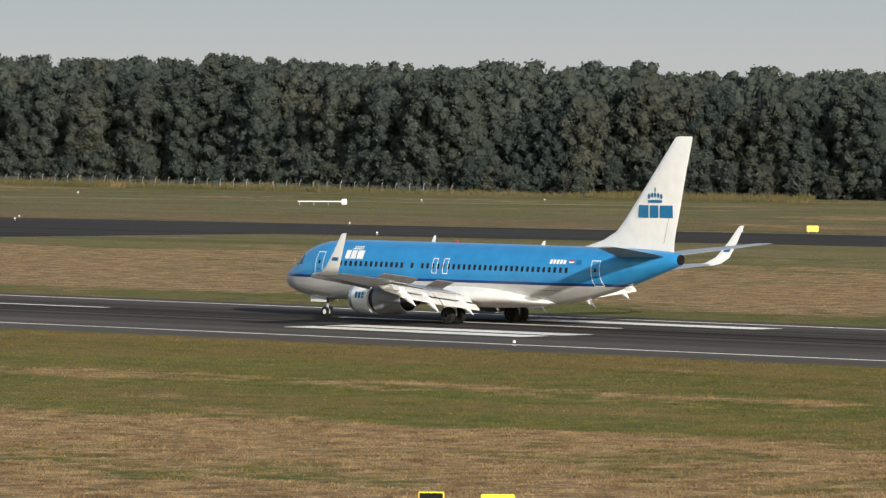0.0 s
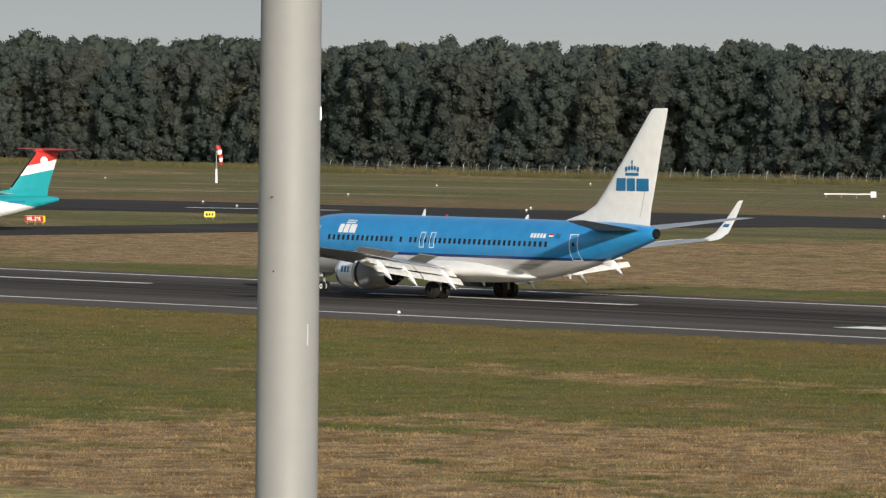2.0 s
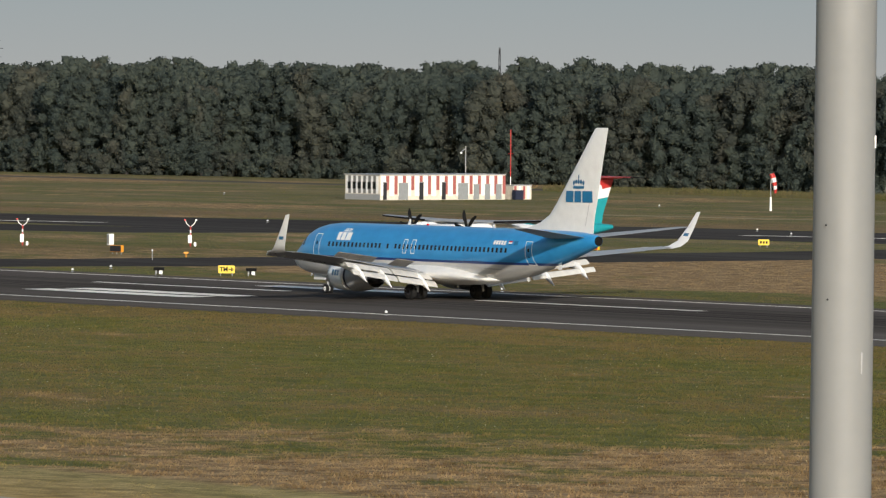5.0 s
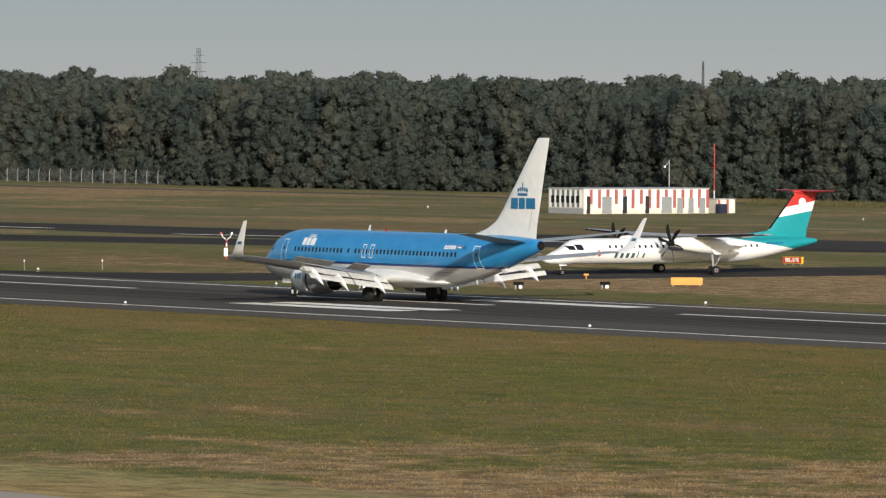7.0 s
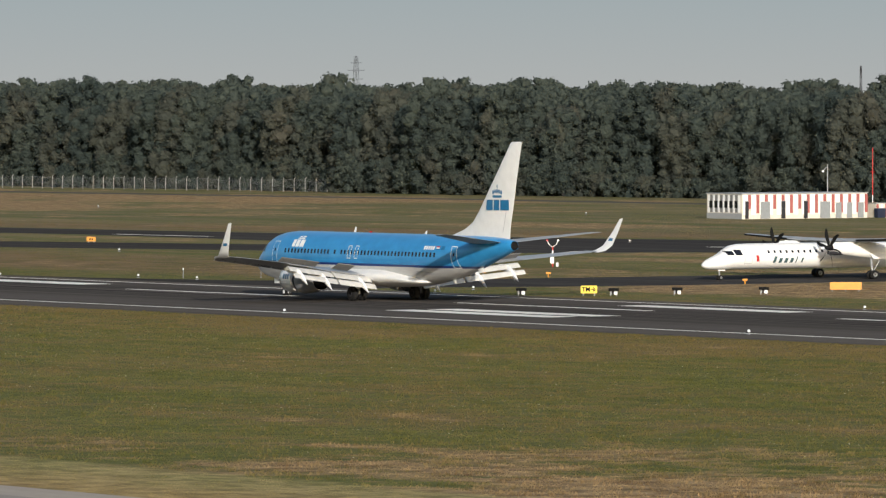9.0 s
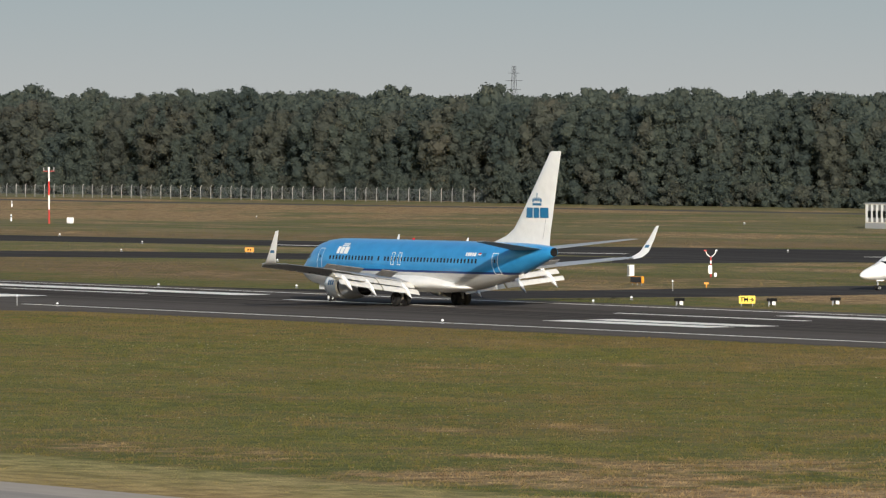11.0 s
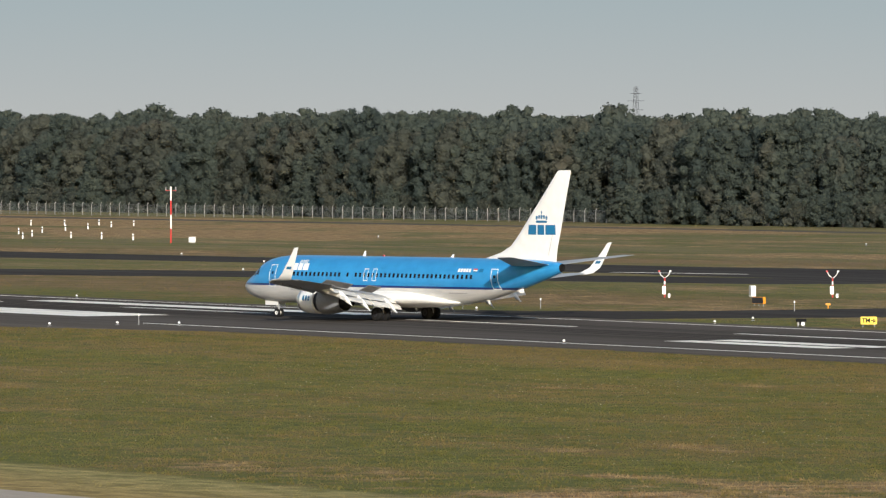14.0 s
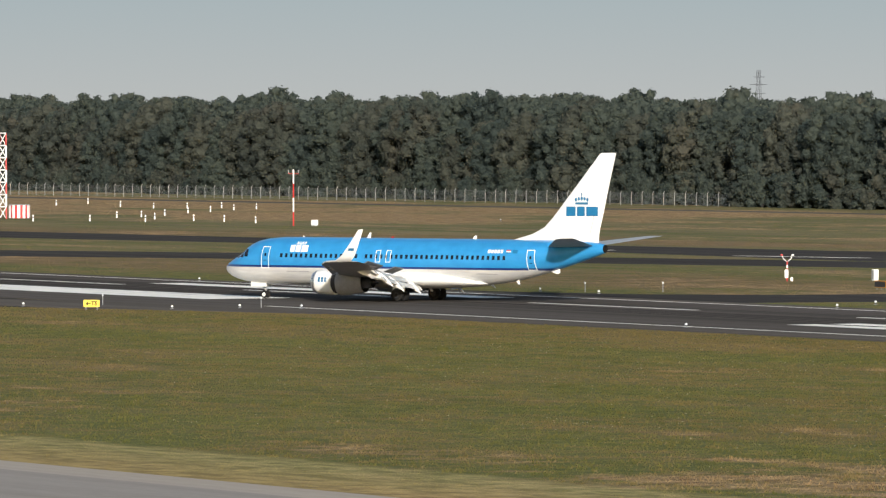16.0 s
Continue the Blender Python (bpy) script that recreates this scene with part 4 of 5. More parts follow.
# ---- the forest behind the field ----
def leaf_cloud(centre, radii, n, size, rng):
    """Small leaf clumps as bent quads over an ellipsoid, facing mostly outwards."""
    d = rng.normal(size=(n, 3))
    d /= np.linalg.norm(d, axis=1)[:, None]
    p = np.asarray(centre) + d * np.asarray(radii) * (0.74 + 0.38 * rng.random((n, 1)))
    out = d + rng.normal(size=(n, 3)) * 0.8
    u = np.cross(out, rng.normal(size=(n, 3)))
    u /= np.linalg.norm(u, axis=1)[:, None]
    w = np.cross(out, u)
    w /= np.linalg.norm(w, axis=1)[:, None]
    s = size * (0.55 + 0.9 * rng.random((n, 1)))
    u, w = u * s, w * s
    verts = np.stack([p - u, p - w * 0.6 + d * s * 0.2, p + u * 0.9, p + w * 0.7], 1).reshape(-1, 3)
    return verts, np.arange(4 * n).reshape(n, 4)


def core(centre, radii, n, m, rng):
    """The dense inside of a leaf mass, as a ragged lump."""
    r = 0.62 + 0.34 * rng.random((m + 1, n))
    j, i = np.meshgrid(np.arange(m + 1), np.arange(n), indexing="ij")
    a, b = 2 * math.pi * (i + 0.5 * (j % 2)) / n, math.pi * j / m
    ball = np.stack([np.cos(a) * np.sin(b), np.sin(a) * np.sin(b), np.cos(b)], 2)
    verts = (np.asarray(centre) + ball * np.asarray(radii) * r[:, :, None]).reshape(-1, 3)
    j, i = np.meshgrid(np.arange(m), np.arange(n), indexing="ij")
    faces = np.stack([j * n + i, (j + 1) * n + i, (j + 1) * n + (i + 1) % n, j * n + (i + 1) % n], 2).reshape(-1, 4)
    return verts, faces


def tree_proto(seed, height, spread, lobes, leaves, size, low=0.0, fine=True):
    """verts and faces of a crown of many overlapping leaf masses, and limbs for a trunk."""
    rng = np.random.default_rng(seed)
    pieces, limbs = [], []
    girth = lambda t: spread * (0.78 + 0.22 * math.sin(math.pi * min(t, 0.6) / 0.6 * 0.5)) * (1.0 if t < 0.55 else math.sqrt(max(0.03, 1 - ((t - 0.55) / 0.47) ** 2)))
    mid = (low + 1) / 2
    pieces.append(core((0, 0, height * mid), (spread * 0.56, spread * 0.56, height * (1 - low) * 0.45), 16, 12, rng))
    pieces.append(leaf_cloud((0, 0, height * mid), (spread * 0.58, spread * 0.58, height * (1 - low) * 0.39), leaves * (12 if fine else 4), size * 1.2, rng))
    for i in range(lobes):
        t = (i + 0.5) / lobes
        z = height * (low + (0.93 - low) * t)
        an = i * 2.4 + rng.random() * 0.9
        reach = girth(t) * rng.uniform(0.55, 0.95)
        c = (math.cos(an) * reach, math.sin(an) * reach, z)
        r = spread * rng.uniform(0.15, 0.29)
        rr = (r, r, r * rng.uniform(0.7, 1.15))
        pieces.append(core(c, rr, *((7, 5) if fine else (6, 4)), rng))
        pieces.append(leaf_cloud(c, rr, int(leaves * (r / spread / 0.22) ** 2), size, rng))
        limbs.append(c)
    verts, faces, k = [], [], 0
    for v, f in pieces:
        verts.append(v)
        faces.append(f + k)
        k += len(v)
    return np.concatenate(verts), np.concatenate(faces), limbs


def crown_mesh(name, verts, faces, mat):
    me = bpy.data.meshes.new(name)
    me.from_pydata(verts.tolist(), [], faces.tolist())
    me.materials.append(mat)
    return me


def build_tree(seed, height, spread, mat, lobes=20, leaves=62, size=0.42, low=0.12):
    v, f, limbs = tree_proto(seed, height, spread, lobes, leaves, size, low)
    root = thing("tree", "dark green broadleaf tree at the forest edge", "tree", group="trees of the forest edge")
    bm = tube((0, 0, 0), (0.1, 0, height * 0.45), 0.3, 0.2, 8)
    tube((0.1, 0, height * 0.45), (0, 0.1, height * 0.9), 0.2, 0.05, 7, bm)
    for c in limbs[2::2]:
        tube((0.05, 0, c[2] * 0.75), c, 0.09, 0.03, 5, bm)
    part("trunk", bm, M["bark"], root)
    cr = new("crown", crown_mesh("crown", v, f, mat))
    cr.parent = root
    return root


def forest_edge(x):
    """The wood's edge bends towards the runway in the east."""
    return 644 + 20 * max(0.0, min(1.0, (-740 - x) / 180)) + 3 * math.sin(x * 0.013) + 3 * math.sin(x * 0.05 + 1)


def growth(x):
    """The wood is lower in the east."""
    return 0.93 + 0.11 * max(0.0, min(1.0, (-650 - x) / 130)) + 0.09 * max(0.0, min(1.0, (-900 - x) / 260))


KINDS = (  # seed, height, spread, leaves, crown's foot
    (1, 15.5, 4.6, "leaf", 0.03), (2, 14.0, 5.0, "leaf_olive", 0.03), (3, 16.5, 4.2, "leaf", 0.05), (4, 12.5, 4.4, "leaf", 0.03),
    (5, 15.0, 5.2, "leaf_olive", 0.04), (6, 11.0, 4.2, "leaf", 0.03), (7, 16.0, 4.8, "leaf", 0.16), (8, 13.5, 3.6, "leaf_olive", 0.04))
protos = [build_tree(s, h, w, M[m], 64, 96, 0.20, lo * 0.5) for s, h, w, m, lo in KINDS]
bushes = [build_tree(20 + s, 3.0 + s * 0.9, 2.6, M["leaf_olive" if s == 1 else "leaf"], 12, 70, 0.2, 0.0) for s in range(4)]
for b in bushes:
    b.name = "bush"
    tagged(b, "low dark green bush before the forest edge", "bush", "bushes of the forest edge")
rng = random.Random(5)


def plant(kinds, x, end, step, shift):
    used = set()
    while x > end:
        p = rng.choice(kinds)
        m = pose(x, forest_edge(x) + rng.uniform(*shift), 0, 0, 0, rng.uniform(0, 360))
        k = growth(x) * rng.uniform(0.84, 1.12)
        if p.name not in used:
            used.add(p.name)
            p.matrix_world = m
        else:
            copy_thing(p, m).scale = (k, k, k)
        x -= rng.uniform(*step)


plant(protos, -520.0, -1560, (3.3, 5.0), (0, 4.2))
plant(bushes, -530.0, -1560, (1.6, 3.6), (-3.0, 0.5))


def deep_wood():
    """The wood behind its edge, seen only as crowns: one thing that nobody could count."""
    rng = np.random.default_rng(11)
    kinds = []
    for s in range(6):
        v, f, _ = tree_proto(40 + s, 17.0 + 0.3 * s, 4.6, 22, 60, 0.23, 0.42, False)
        kinds.append((v, f))
    vs, fs, k = [], [], 0
    for row, (step, dy) in enumerate(((4.4, 7), (5.0, 15), (5.6, 25), (6.4, 37))):
        x = -500.0
        while x > -1640:
            v, f = kinds[rng.integers(6)]
            a, sc = rng.random() * 6.28, (0.89 + 0.030 * row) * rng.uniform(0.965, 1.045) + (0.06 if rng.random() > 0.95 else 0)
            c, s = math.cos(a), math.sin(a)
            q = v * sc * growth(x)
            vs.append(np.stack([q[:, 0] * c - q[:, 1] * s + x, q[:, 0] * s + q[:, 1] * c + forest_edge(x) + dy + rng.uniform(-3, 3), q[:, 2] * 0.985 + 0.2], 1))
            fs.append(f + k)
            k += len(v)
            x -= step * rng.uniform(0.8, 1.25)
    vv, ff = np.concatenate(vs), np.concatenate(fs)
    me = bpy.data.meshes.new("forest")
    me.vertices.add(len(vv))
    me.vertices.foreach_set("co", vv.ravel())
    me.loops.add(ff.size)
    me.loops.foreach_set("vertex_index", ff.ravel())
    me.polygons.add(len(ff))
    me.polygons.foreach_set("loop_start", np.arange(0, ff.size, 4))
    me.polygons.foreach_set("loop_total", np.full(len(ff), 4))
    me.update()
    me.materials.append(M["leaf"])
    return tagged(new("forest", me), "dense dark green mixed forest beyond the field", "forest", kind="stuff")


deep_wood()


# ---- the lamp mast close to the camera ----
def build_mast():
    az, d = radians(52.30), 60.0
    root = thing("lamp_mast", "tall grey galvanised steel lamp mast", "mast", pose(-math.sin(az) * d, math.cos(az) * d, 0, 0, 0, 52.2) @ pose(0, 0, 0, 0, 0.35, 0))
    part("shaft", tube((0, 0, 0.02), (0, 0, 24), 0.270, 0.229, 40), M["pole"], root)
    part("label_strip", box(0.150, 0.163, -0.195, -0.182, 13.57, 13.74), M["grey"], root, "small pale strip on the shaft")
    for x, z in ((-0.12, 14.16), (0.05, 13.34), (-0.14, 14.75)):
        part("bolt", tube((x, -0.19, z), (x, -0.235, z), 0.008), M["dark"], root)
    part("bracket", box(0.2, 0.25, -0.05, 0.0, 15.36, 15.47, 0.006), M["sign_white"], root)
    part("base_plate", box(-0.45, 0.45, -0.45, 0.45, 0, 0.06, 0.01), M["pole"], root)
    return root


build_mast()


# ---- buildings and masts across the field ----
def build_hut():
    """A low equipment building in red and white stripes."""
    root = thing("equipment_building", "low flat-roofed equipment building in red and white stripes", "building", pose(-813.9, 554.3, 0))
    L, W, H = 20.0, 8.2, 3.25
    part("wall", box(-W, 0, 0, L, 0, H), M["cream"], root, "cream wall with red and white stripes", smooth=False)
    part("roof", box(-W - 0.12, 0.12, -0.12, L + 0.12, H, H + 0.14, 0.02), M["grey"], root, smooth=False)
    n = 15
    for i in range(n):
        y0 = L * (i + 0.12) / n
        part("red_panel", box(0.0, 0.05, y0 + L / n * 0.58, y0 + L / n * 0.92, 0.75 if i % 3 else 1.3, H - 0.08), M["pink"], root, smooth=False)
        part("white_panel", box(0.0, 0.06, y0, y0 + L / n * 0.54, 0.55, H - 0.06), M["sign_white"], root, smooth=False)
    for f0, f1, h, m in ((0.145, 0.22, 2.2, "door_grey"), (0.62, 0.70, 2.15, "door_grey"), (0.745, 0.79, 2.0, "door_grey"), (0.835, 0.877, 2.0, "door_grey"), (0.925, 0.97, 2.0, "door_grey"), (0.023, 0.05, 2.3, "dark"), (0.31, 0.342, 2.3, "dark"), (0.49, 0.52, 2.3, "dark")):
        d = part("door", box(0.0, 0.09, L * f0, L * f1, 0.05, h), M[m], root, "grey steel door" if m == "door_grey" else "dark narrow louvre door", smooth=False)
        part("door_frame", box(0.0, 0.11, L * f0 - 0.06, L * f1 + 0.06, h, h + 0.08), M["grey"], d, smooth=False)
    for i in range(7):
        x0 = -W + 0.25 + i * W / 7
        part("white_panel", box(x0, x0 + 0.5, -0.05, 0, 0.85, H - 0.1), M["sign_white"], root, smooth=False)
        if i < 6:
            part("dark_panel", box(x0 + 0.53, x0 + 1.14, -0.03, 0, 0.85, H - 0.1), M["spoiler"], root, smooth=False)
            part("window", box(x0 + 0.42, x0 + 1.1, -0.065, 0, 1.45, 2.35), M["glass"], root, smooth=False)
    part("plinth", box(-W, 0, -0.03, 0, 0, 0.75), M["grey"], root, smooth=False)
    shed = thing("storage_shed", "small shed in red and white stripes", "shed", pose(-813.9, 575.7, 0))
    part("wall", box(-2.5, 0, 0, 2.9, 0, 1.85), M["cream"], shed, smooth=False)
    for i in range(4):
        part("panel", box(0, 0.05, 0.1 + i * 0.7, 0.45 + i * 0.7, 0.05, 1.8), M["sign_white" if i % 2 else "pink"], shed, smooth=False)
    part("roof", box(-2.6, 0.1, -0.05, 2.95, 1.85, 1.95), M["grey"], shed, smooth=False)
    part("locker", box(0.06, 0.9, -0.3, 1.0, 0, 1.25, 0.03), M["navy"], shed, "dark blue steel locker", smooth=False)


build_hut()


def banded_mast(name, label, at, height, r, bands, lamp=True):
    root = thing(name, label, "mast", at)
    step = height / bands
    for i in range(bands):
        part("mast_section", tube((0, 0, i * step), (0, 0, (i + 1) * step), r, r, 8), M["red" if (i % 2 == bands % 2 or lamp and i) else "sign_white"], root)
    if lamp:
        part("lamp", tube((0, 0, height), (0, 0, height + 0.25), r * 1.3, r), M["beacon"], root)
    return root


mast = banded_mast("radio_mast", "slim red and white banded radio mast beside a building", pose(-815.9, 576.6, 0), 9.0, 0.06, 3)
part("cross_arm", box(-0.5, 0.5, -0.03, 0.03, 6.0, 6.08), M["red"], mast)
post = thing("lamp_post", "slim grey lamp post behind the striped building", "lamp post", pose(-824.9, 575.6, 0))
part("pole", tube((0, 0, 0), (0, 0, 7.0), 0.09, 0.06), M["grey"], post)
part("arm", tube((0, 0, 6.7), (0.3, -0.9, 6.2), 0.05), M["grey"], post)
part("lamp_head", box(0.2, 0.4, -1.1, -0.8, 5.95, 6.2, 0.04), M["sign_white"], post)

anemo = banded_mast("wind_mast", "red and white banded mast with a cross-arm for wind instruments", pose(-933, 491.5, 0), 7.9, 0.11, 4, False)
part("cross_arm", box(-0.75, 0.75, -0.03, 0.03, 7.3, 7.38), M["red"], anemo)
for d in (-0.7, -0.1, 0.7):
    part("sensor", tube((d, 0, 7.38), (d, 0, 7.85), 0.05, 0.09, 6), M["grey"], anemo)
anemo.rotation_euler[2] = radians(60)
cab = thing("instrument_box", "white instrument box on the grass beside a mast", "box", pose(-931, 493.8, 0, 0, 0, 20))
part("cabinet", box(-0.4, 0.4, -0.35, 0.35, 0.1, 0.85, 0.05), M["sign_white"], cab)
part("plinth", box(-0.3, 0.3, -0.25, 0.25, 0, 0.1), M["grey"], cab)


def lattice(name, label, at, height, half, r, top, mats):
    """A four-legged lattice mast with cross bracing."""
    root = thing(name, label, "mast", at)
    n = 7
    w = lambda z: half + (top - half) * z / height
    for i in range(n):
        z0, z1 = height * i / n, height * (i + 1) / n
        for sx, sy in ((-1, -1), (1, -1), (1, 1), (-1, 1)):
            part("leg", tube((sx * w(z0), sy * w(z0), z0), (sx * w(z1), sy * w(z1), z1), r, r, 6), M[mats[i % len(mats)]], root)
        bm = bmesh.new()
        for k in range(4):
            c = [(-1, -1), (1, -1), (1, 1), (-1, 1)]
            a, b = c[k], c[(k + 1) % 4]
            tube((a[0] * w(z0), a[1] * w(z0), z0), (b[0] * w(z1), b[1] * w(z1), z1), r * 0.6, n=4, bm=bm)
            tube((a[0] * w(z1), a[1] * w(z1), z1), (b[0] * w(z1), b[1] * w(z1), z1), r * 0.7, n=4, bm=bm)
        part("bracing", bm, M[mats[-1]], root)
    return root


lattice("glide_path_mast", "red and white lattice aerial mast in the grass", pose(-1014.2, 484.7, 0, 0, 0, 20), 12.8, 0.75, 0.13, 0.7, ["red", "sign_white"])
drum = thing("aerial_shelter", "round equipment shelter in red and white upright stripes", "shelter", pose(-1021.4, 491.5, 0))
part("body", tube((0, 0, 0), (0, 0, 1.95), 1.55, 1.55, 32), M["red"], drum)
for i in range(12):
    c, s = math.cos(i * 0.5236), math.sin(i * 0.5236)
    part("white_panel", box(-0.21, 0.21, 1.48, 1.58, 0.02, 1.93), M["sign_white"], drum, smooth=False).matrix_local = pose(0, 0, 0, 0, 0, i * 30)
part("lid", tube((0, 0, 1.95), (0, 0, 2.05), 1.6, 1.5, 32), M["grey"], drum)


def far_pylon(name, label, az, d, height, half, r):
    return lattice(name, label, pose(-math.sin(radians(az)) * d, math.cos(radians(az)) * d, 0, 0, 0, 30), height, half, r, half * 0.3, ["dark"])


pylon = far_pylon("power_pylon", "grey lattice power pylon above the far trees", 58.68, 1800, 26.0, 1.1, 0.035)
for z, reach in ((20.5, 1.9), (22.6, 2.3), (24.4, 1.5)):
    part("cross_arm", tube((-reach, 0, z), (reach, 0, z), 0.05, 0.05, 5), M["dark"], pylon)
far_pylon("radio_pylon", "slim grey lattice mast above the far trees", 54.84, 1500, 22.2, 0.4, 0.04)

# limp wind sock
sock = thing("wind_sock", "limp red and white wind sock on a short post", "wind sock", pose(-735, 558.5, 0))
part("post", tube((0, 0, 0), (0, 0, 1.7), 0.16, 0.13), M["sign_white"], sock)
part("mast", tube((0, 0, 1.7), (0, 0, 4.6), 0.05, 0.04), M["grey"], sock)
for i, (m, x0, z0, x1, z1, r0, r1) in enumerate((("red", 0.1, 4.55, 0.28, 4.0, 0.32, 0.36), ("sign_white", 0.28, 4.0, 0.42, 3.5, 0.36, 0.33), ("red", 0.42, 3.5, 0.5, 3.05, 0.33, 0.28), ("sign_white", 0.5, 3.05, 0.55, 2.6, 0.28, 0.23), ("red", 0.55, 2.6, 0.57, 2.15, 0.23, 0.16))):
    part("sock_band", rings([[(x + r * 0.95 * math.cos(k * 0.628), r * 1.3 * math.sin(k * 0.628), z + r * 0.3 * math.cos(k * 0.628)) for k in range(10)] for x, z, r in ((x0, z0, r0), ((x0 + x1) / 2 + 0.02, (z0 + z1) / 2, (r0 + r1) / 2 * 0.92), (x1, z1, r1))]), M[m], sock)
sock.rotation_euler[2] = radians(52)


# ---- signs and lights of the airfield ----
def board_sign(at, w, h, face, text="", ink=None, label="", foot=0.22, body="yellow", bars=0):
    """A lit board sign on feet; its front looks along its own -y."""
    root = thing("airfield_sign", label, "sign", at, group="airfield signs")
    part("cabinet", box(-w / 2, w / 2, -0.14, 0.14, foot, foot + h, 0.03), M[body], root)
    part("face", box(-w / 2 + 0.05, w / 2 - 0.05, -0.155, -0.14, foot + 0.05, foot + h - 0.05), M[face], root, smooth=False)
    for x in np.linspace(-w / 2 + 0.2, w / 2 - 0.2, 3 if w > 1.6 else 2):
        part("foot", tube((x, 0, 0), (x, 0, foot + 0.02), 0.035), M["grey"], root)
    if text:
        writing("lettering", text, h * 0.78, pose(0, -0.162, foot + h * 0.5, 90, 0, 0), M[ink], root, bold=0.035)
    for i in range(bars):
        x = (i + 0.5 - bars / 2) * w * 0.26
        part("glyph_bar", box(x - w * 0.08, x + w * 0.08, -0.165, -0.157, foot + h * 0.3, foot + h * 0.7), M["black"], root, smooth=False)
    return root


board_sign(pose(-505.8, 329.6, 0, 0, 0, 62), 1.32, 0.62, "yellow", "TM\u2192", "black", "yellow taxiway sign with black letters TM and an arrow")
board_sign(pose(-544.0, 268.2, 0, 0, 0, 62), 1.30, 0.58, "yellow", "\u2190T5", "black", "yellow taxiway sign with black letters T5 and an arrow")
board_sign(pose(-505.6, 354.6, 0, 0, 0, 60), 2.6, 0.62, "orange", "", None, "plain orange-yellow sign board seen from its blank side", 0.15, "orange")
board_sign(pose(-563.5, 407.2, 0, 0, 0, 14), 2.3, 0.62, "red", "08L-26R", "sign_white", "red runway sign with white letters beside the taxiway")
board_sign(pose(-502.8, 401.4, 0, 0, 0, 0), 2.1, 0.62, "dark", "", None, "dark-faced sign box with yellow ends")
board_sign(pose(-571.4, 360.6, 0, 0, 0, 0), 1.9, 0.62, "dark", "", None, "dark-faced sign box with orange ends", 0.2, "orange")
board_sign(pose(-573.0, 434.6, 0, 0, 0, 55), 1.05, 0.55, "yellow", "", None, "small yellow sign with black marks beside the far runway", bars=3)
board_sign(pose(-490.0, 509.0, 0, 0, 0, 55), 1.2, 0.6, "yellow", "", None, "small yellow sign in the grass beside the far runway")
board_sign(pose(-725.0, 406.9, 0, 0, 0, 55), 1.0, 0.5, "orange", "", None, "small orange sign in the grass between taxiways", 0.15, "orange", bars=2)
board_sign(pose(-173.6, 165.6, 0, 0, 0, 45), 1.0, 0.7, "black", "", None, "black and yellow sign beside the apron")
board_sign(pose(-172.0, 167.6, 0, 0, 0, 45), 1.3, 0.6, "yellow", "", None, "plain yellow sign beside the apron")

cab = thing("equipment_cabinet", "upright white equipment cabinet in the grass", "cabinet", pose(-602.5, 379.5, 0))
part("body", box(-0.24, 0.24, -0.26, 0.26, 0.06, 1.08, 0.03), M["sign_white"], cab)
part("side_panel", box(-0.2, 0.2, -0.268, -0.258, 0.12, 1.02), M["pole"], cab, "grey side panel", smooth=False)
part("plinth", box(-0.22, 0.22, -0.24, 0.24, 0, 0.06), M["grey"], cab)


def sensor_mast():
    """Red and white post with forked white arms."""
    root = thing("visibility_sensor", "red and white instrument post with forked white arms", "instrument", group="instrument posts")
    part("post", tube((0, 0, 0), (0, 0, 1.9), 0.07, 0.065), M["red"], root)
    part("white_band", tube((0, 0, 1.25), (0, 0, 1.55), 0.078, 0.078), M["sign_white"], root)
    part("cabinet", box(0.05, 0.27, -0.24, 0.10, 0.32, 1.1, 0.03), M["sign_white"], root)
    part("base_box", box(0.2, 0.48, 0.30, 0.52, 0.02, 0.40, 0.03), M["sign_white"], root)
    for s in (-1, 1):
        arm = part("arm", tube((0, 0, 1.85), (0, s * 0.36, 2.12), 0.035), M["sign_white"], root)
        part("arm_end", tube((0, s * 0.36, 2.12), (0, s * 0.5, 2.48), 0.035), M["sign_white"], arm)
        part("sensor_head", box(-0.1, 0.1, s * 0.52 - 0.10, s * 0.52 + 0.10, 2.42, 2.56, 0.02), M["red" if s < 0 else "sign_white"], arm)
    return root


one = sensor_mast()
one.matrix_world = pose(-595.5, 384.0, 0, 0, 0, -30)
copy_thing(one, pose(-604.5, 371.0, 0, 0, 0, -30))


def approach_unit():
    root = thing("slope_indicator", "black-hooded white approach slope light unit", "airfield light", group="slope light units")
    part("hood", box(-0.36, 0.40, -0.42, 0.42, 0.40, 0.64, 0.02), M["black"], root)
    part("back_plate", box(-0.3, -0.2, -0.3, 0.3, 0.12, 0.5), M["dark"], root)
    part("lamp_housing", box(-0.2, 0.26, 0.02, 0.30, 0.1, 0.4, 0.03), M["sign_white"], root, "white lamp housing")
    part("lamp_housing", box(-0.2, 0.22, -0.28, -0.16, 0.1, 0.4, 0.03), M["grey"], root)
    for sx in (-0.22, 0.22):
        for sy in (-0.25, 0.25):
            part("foot", tube((sx, sy, 0), (sx, sy, 0.14), 0.03, n=6), M["grey"], root)
    return root


unit = approach_unit()
unit.matrix_world = pose(-503.5, 336.6, 0, 0, 0, -35)
for x, y in ((-501.1, 343.4), (-509.6, 325.6), (-504.6, 331.2)):
    copy_thing(unit, pose(x, y, 0, 0, 0, -35))


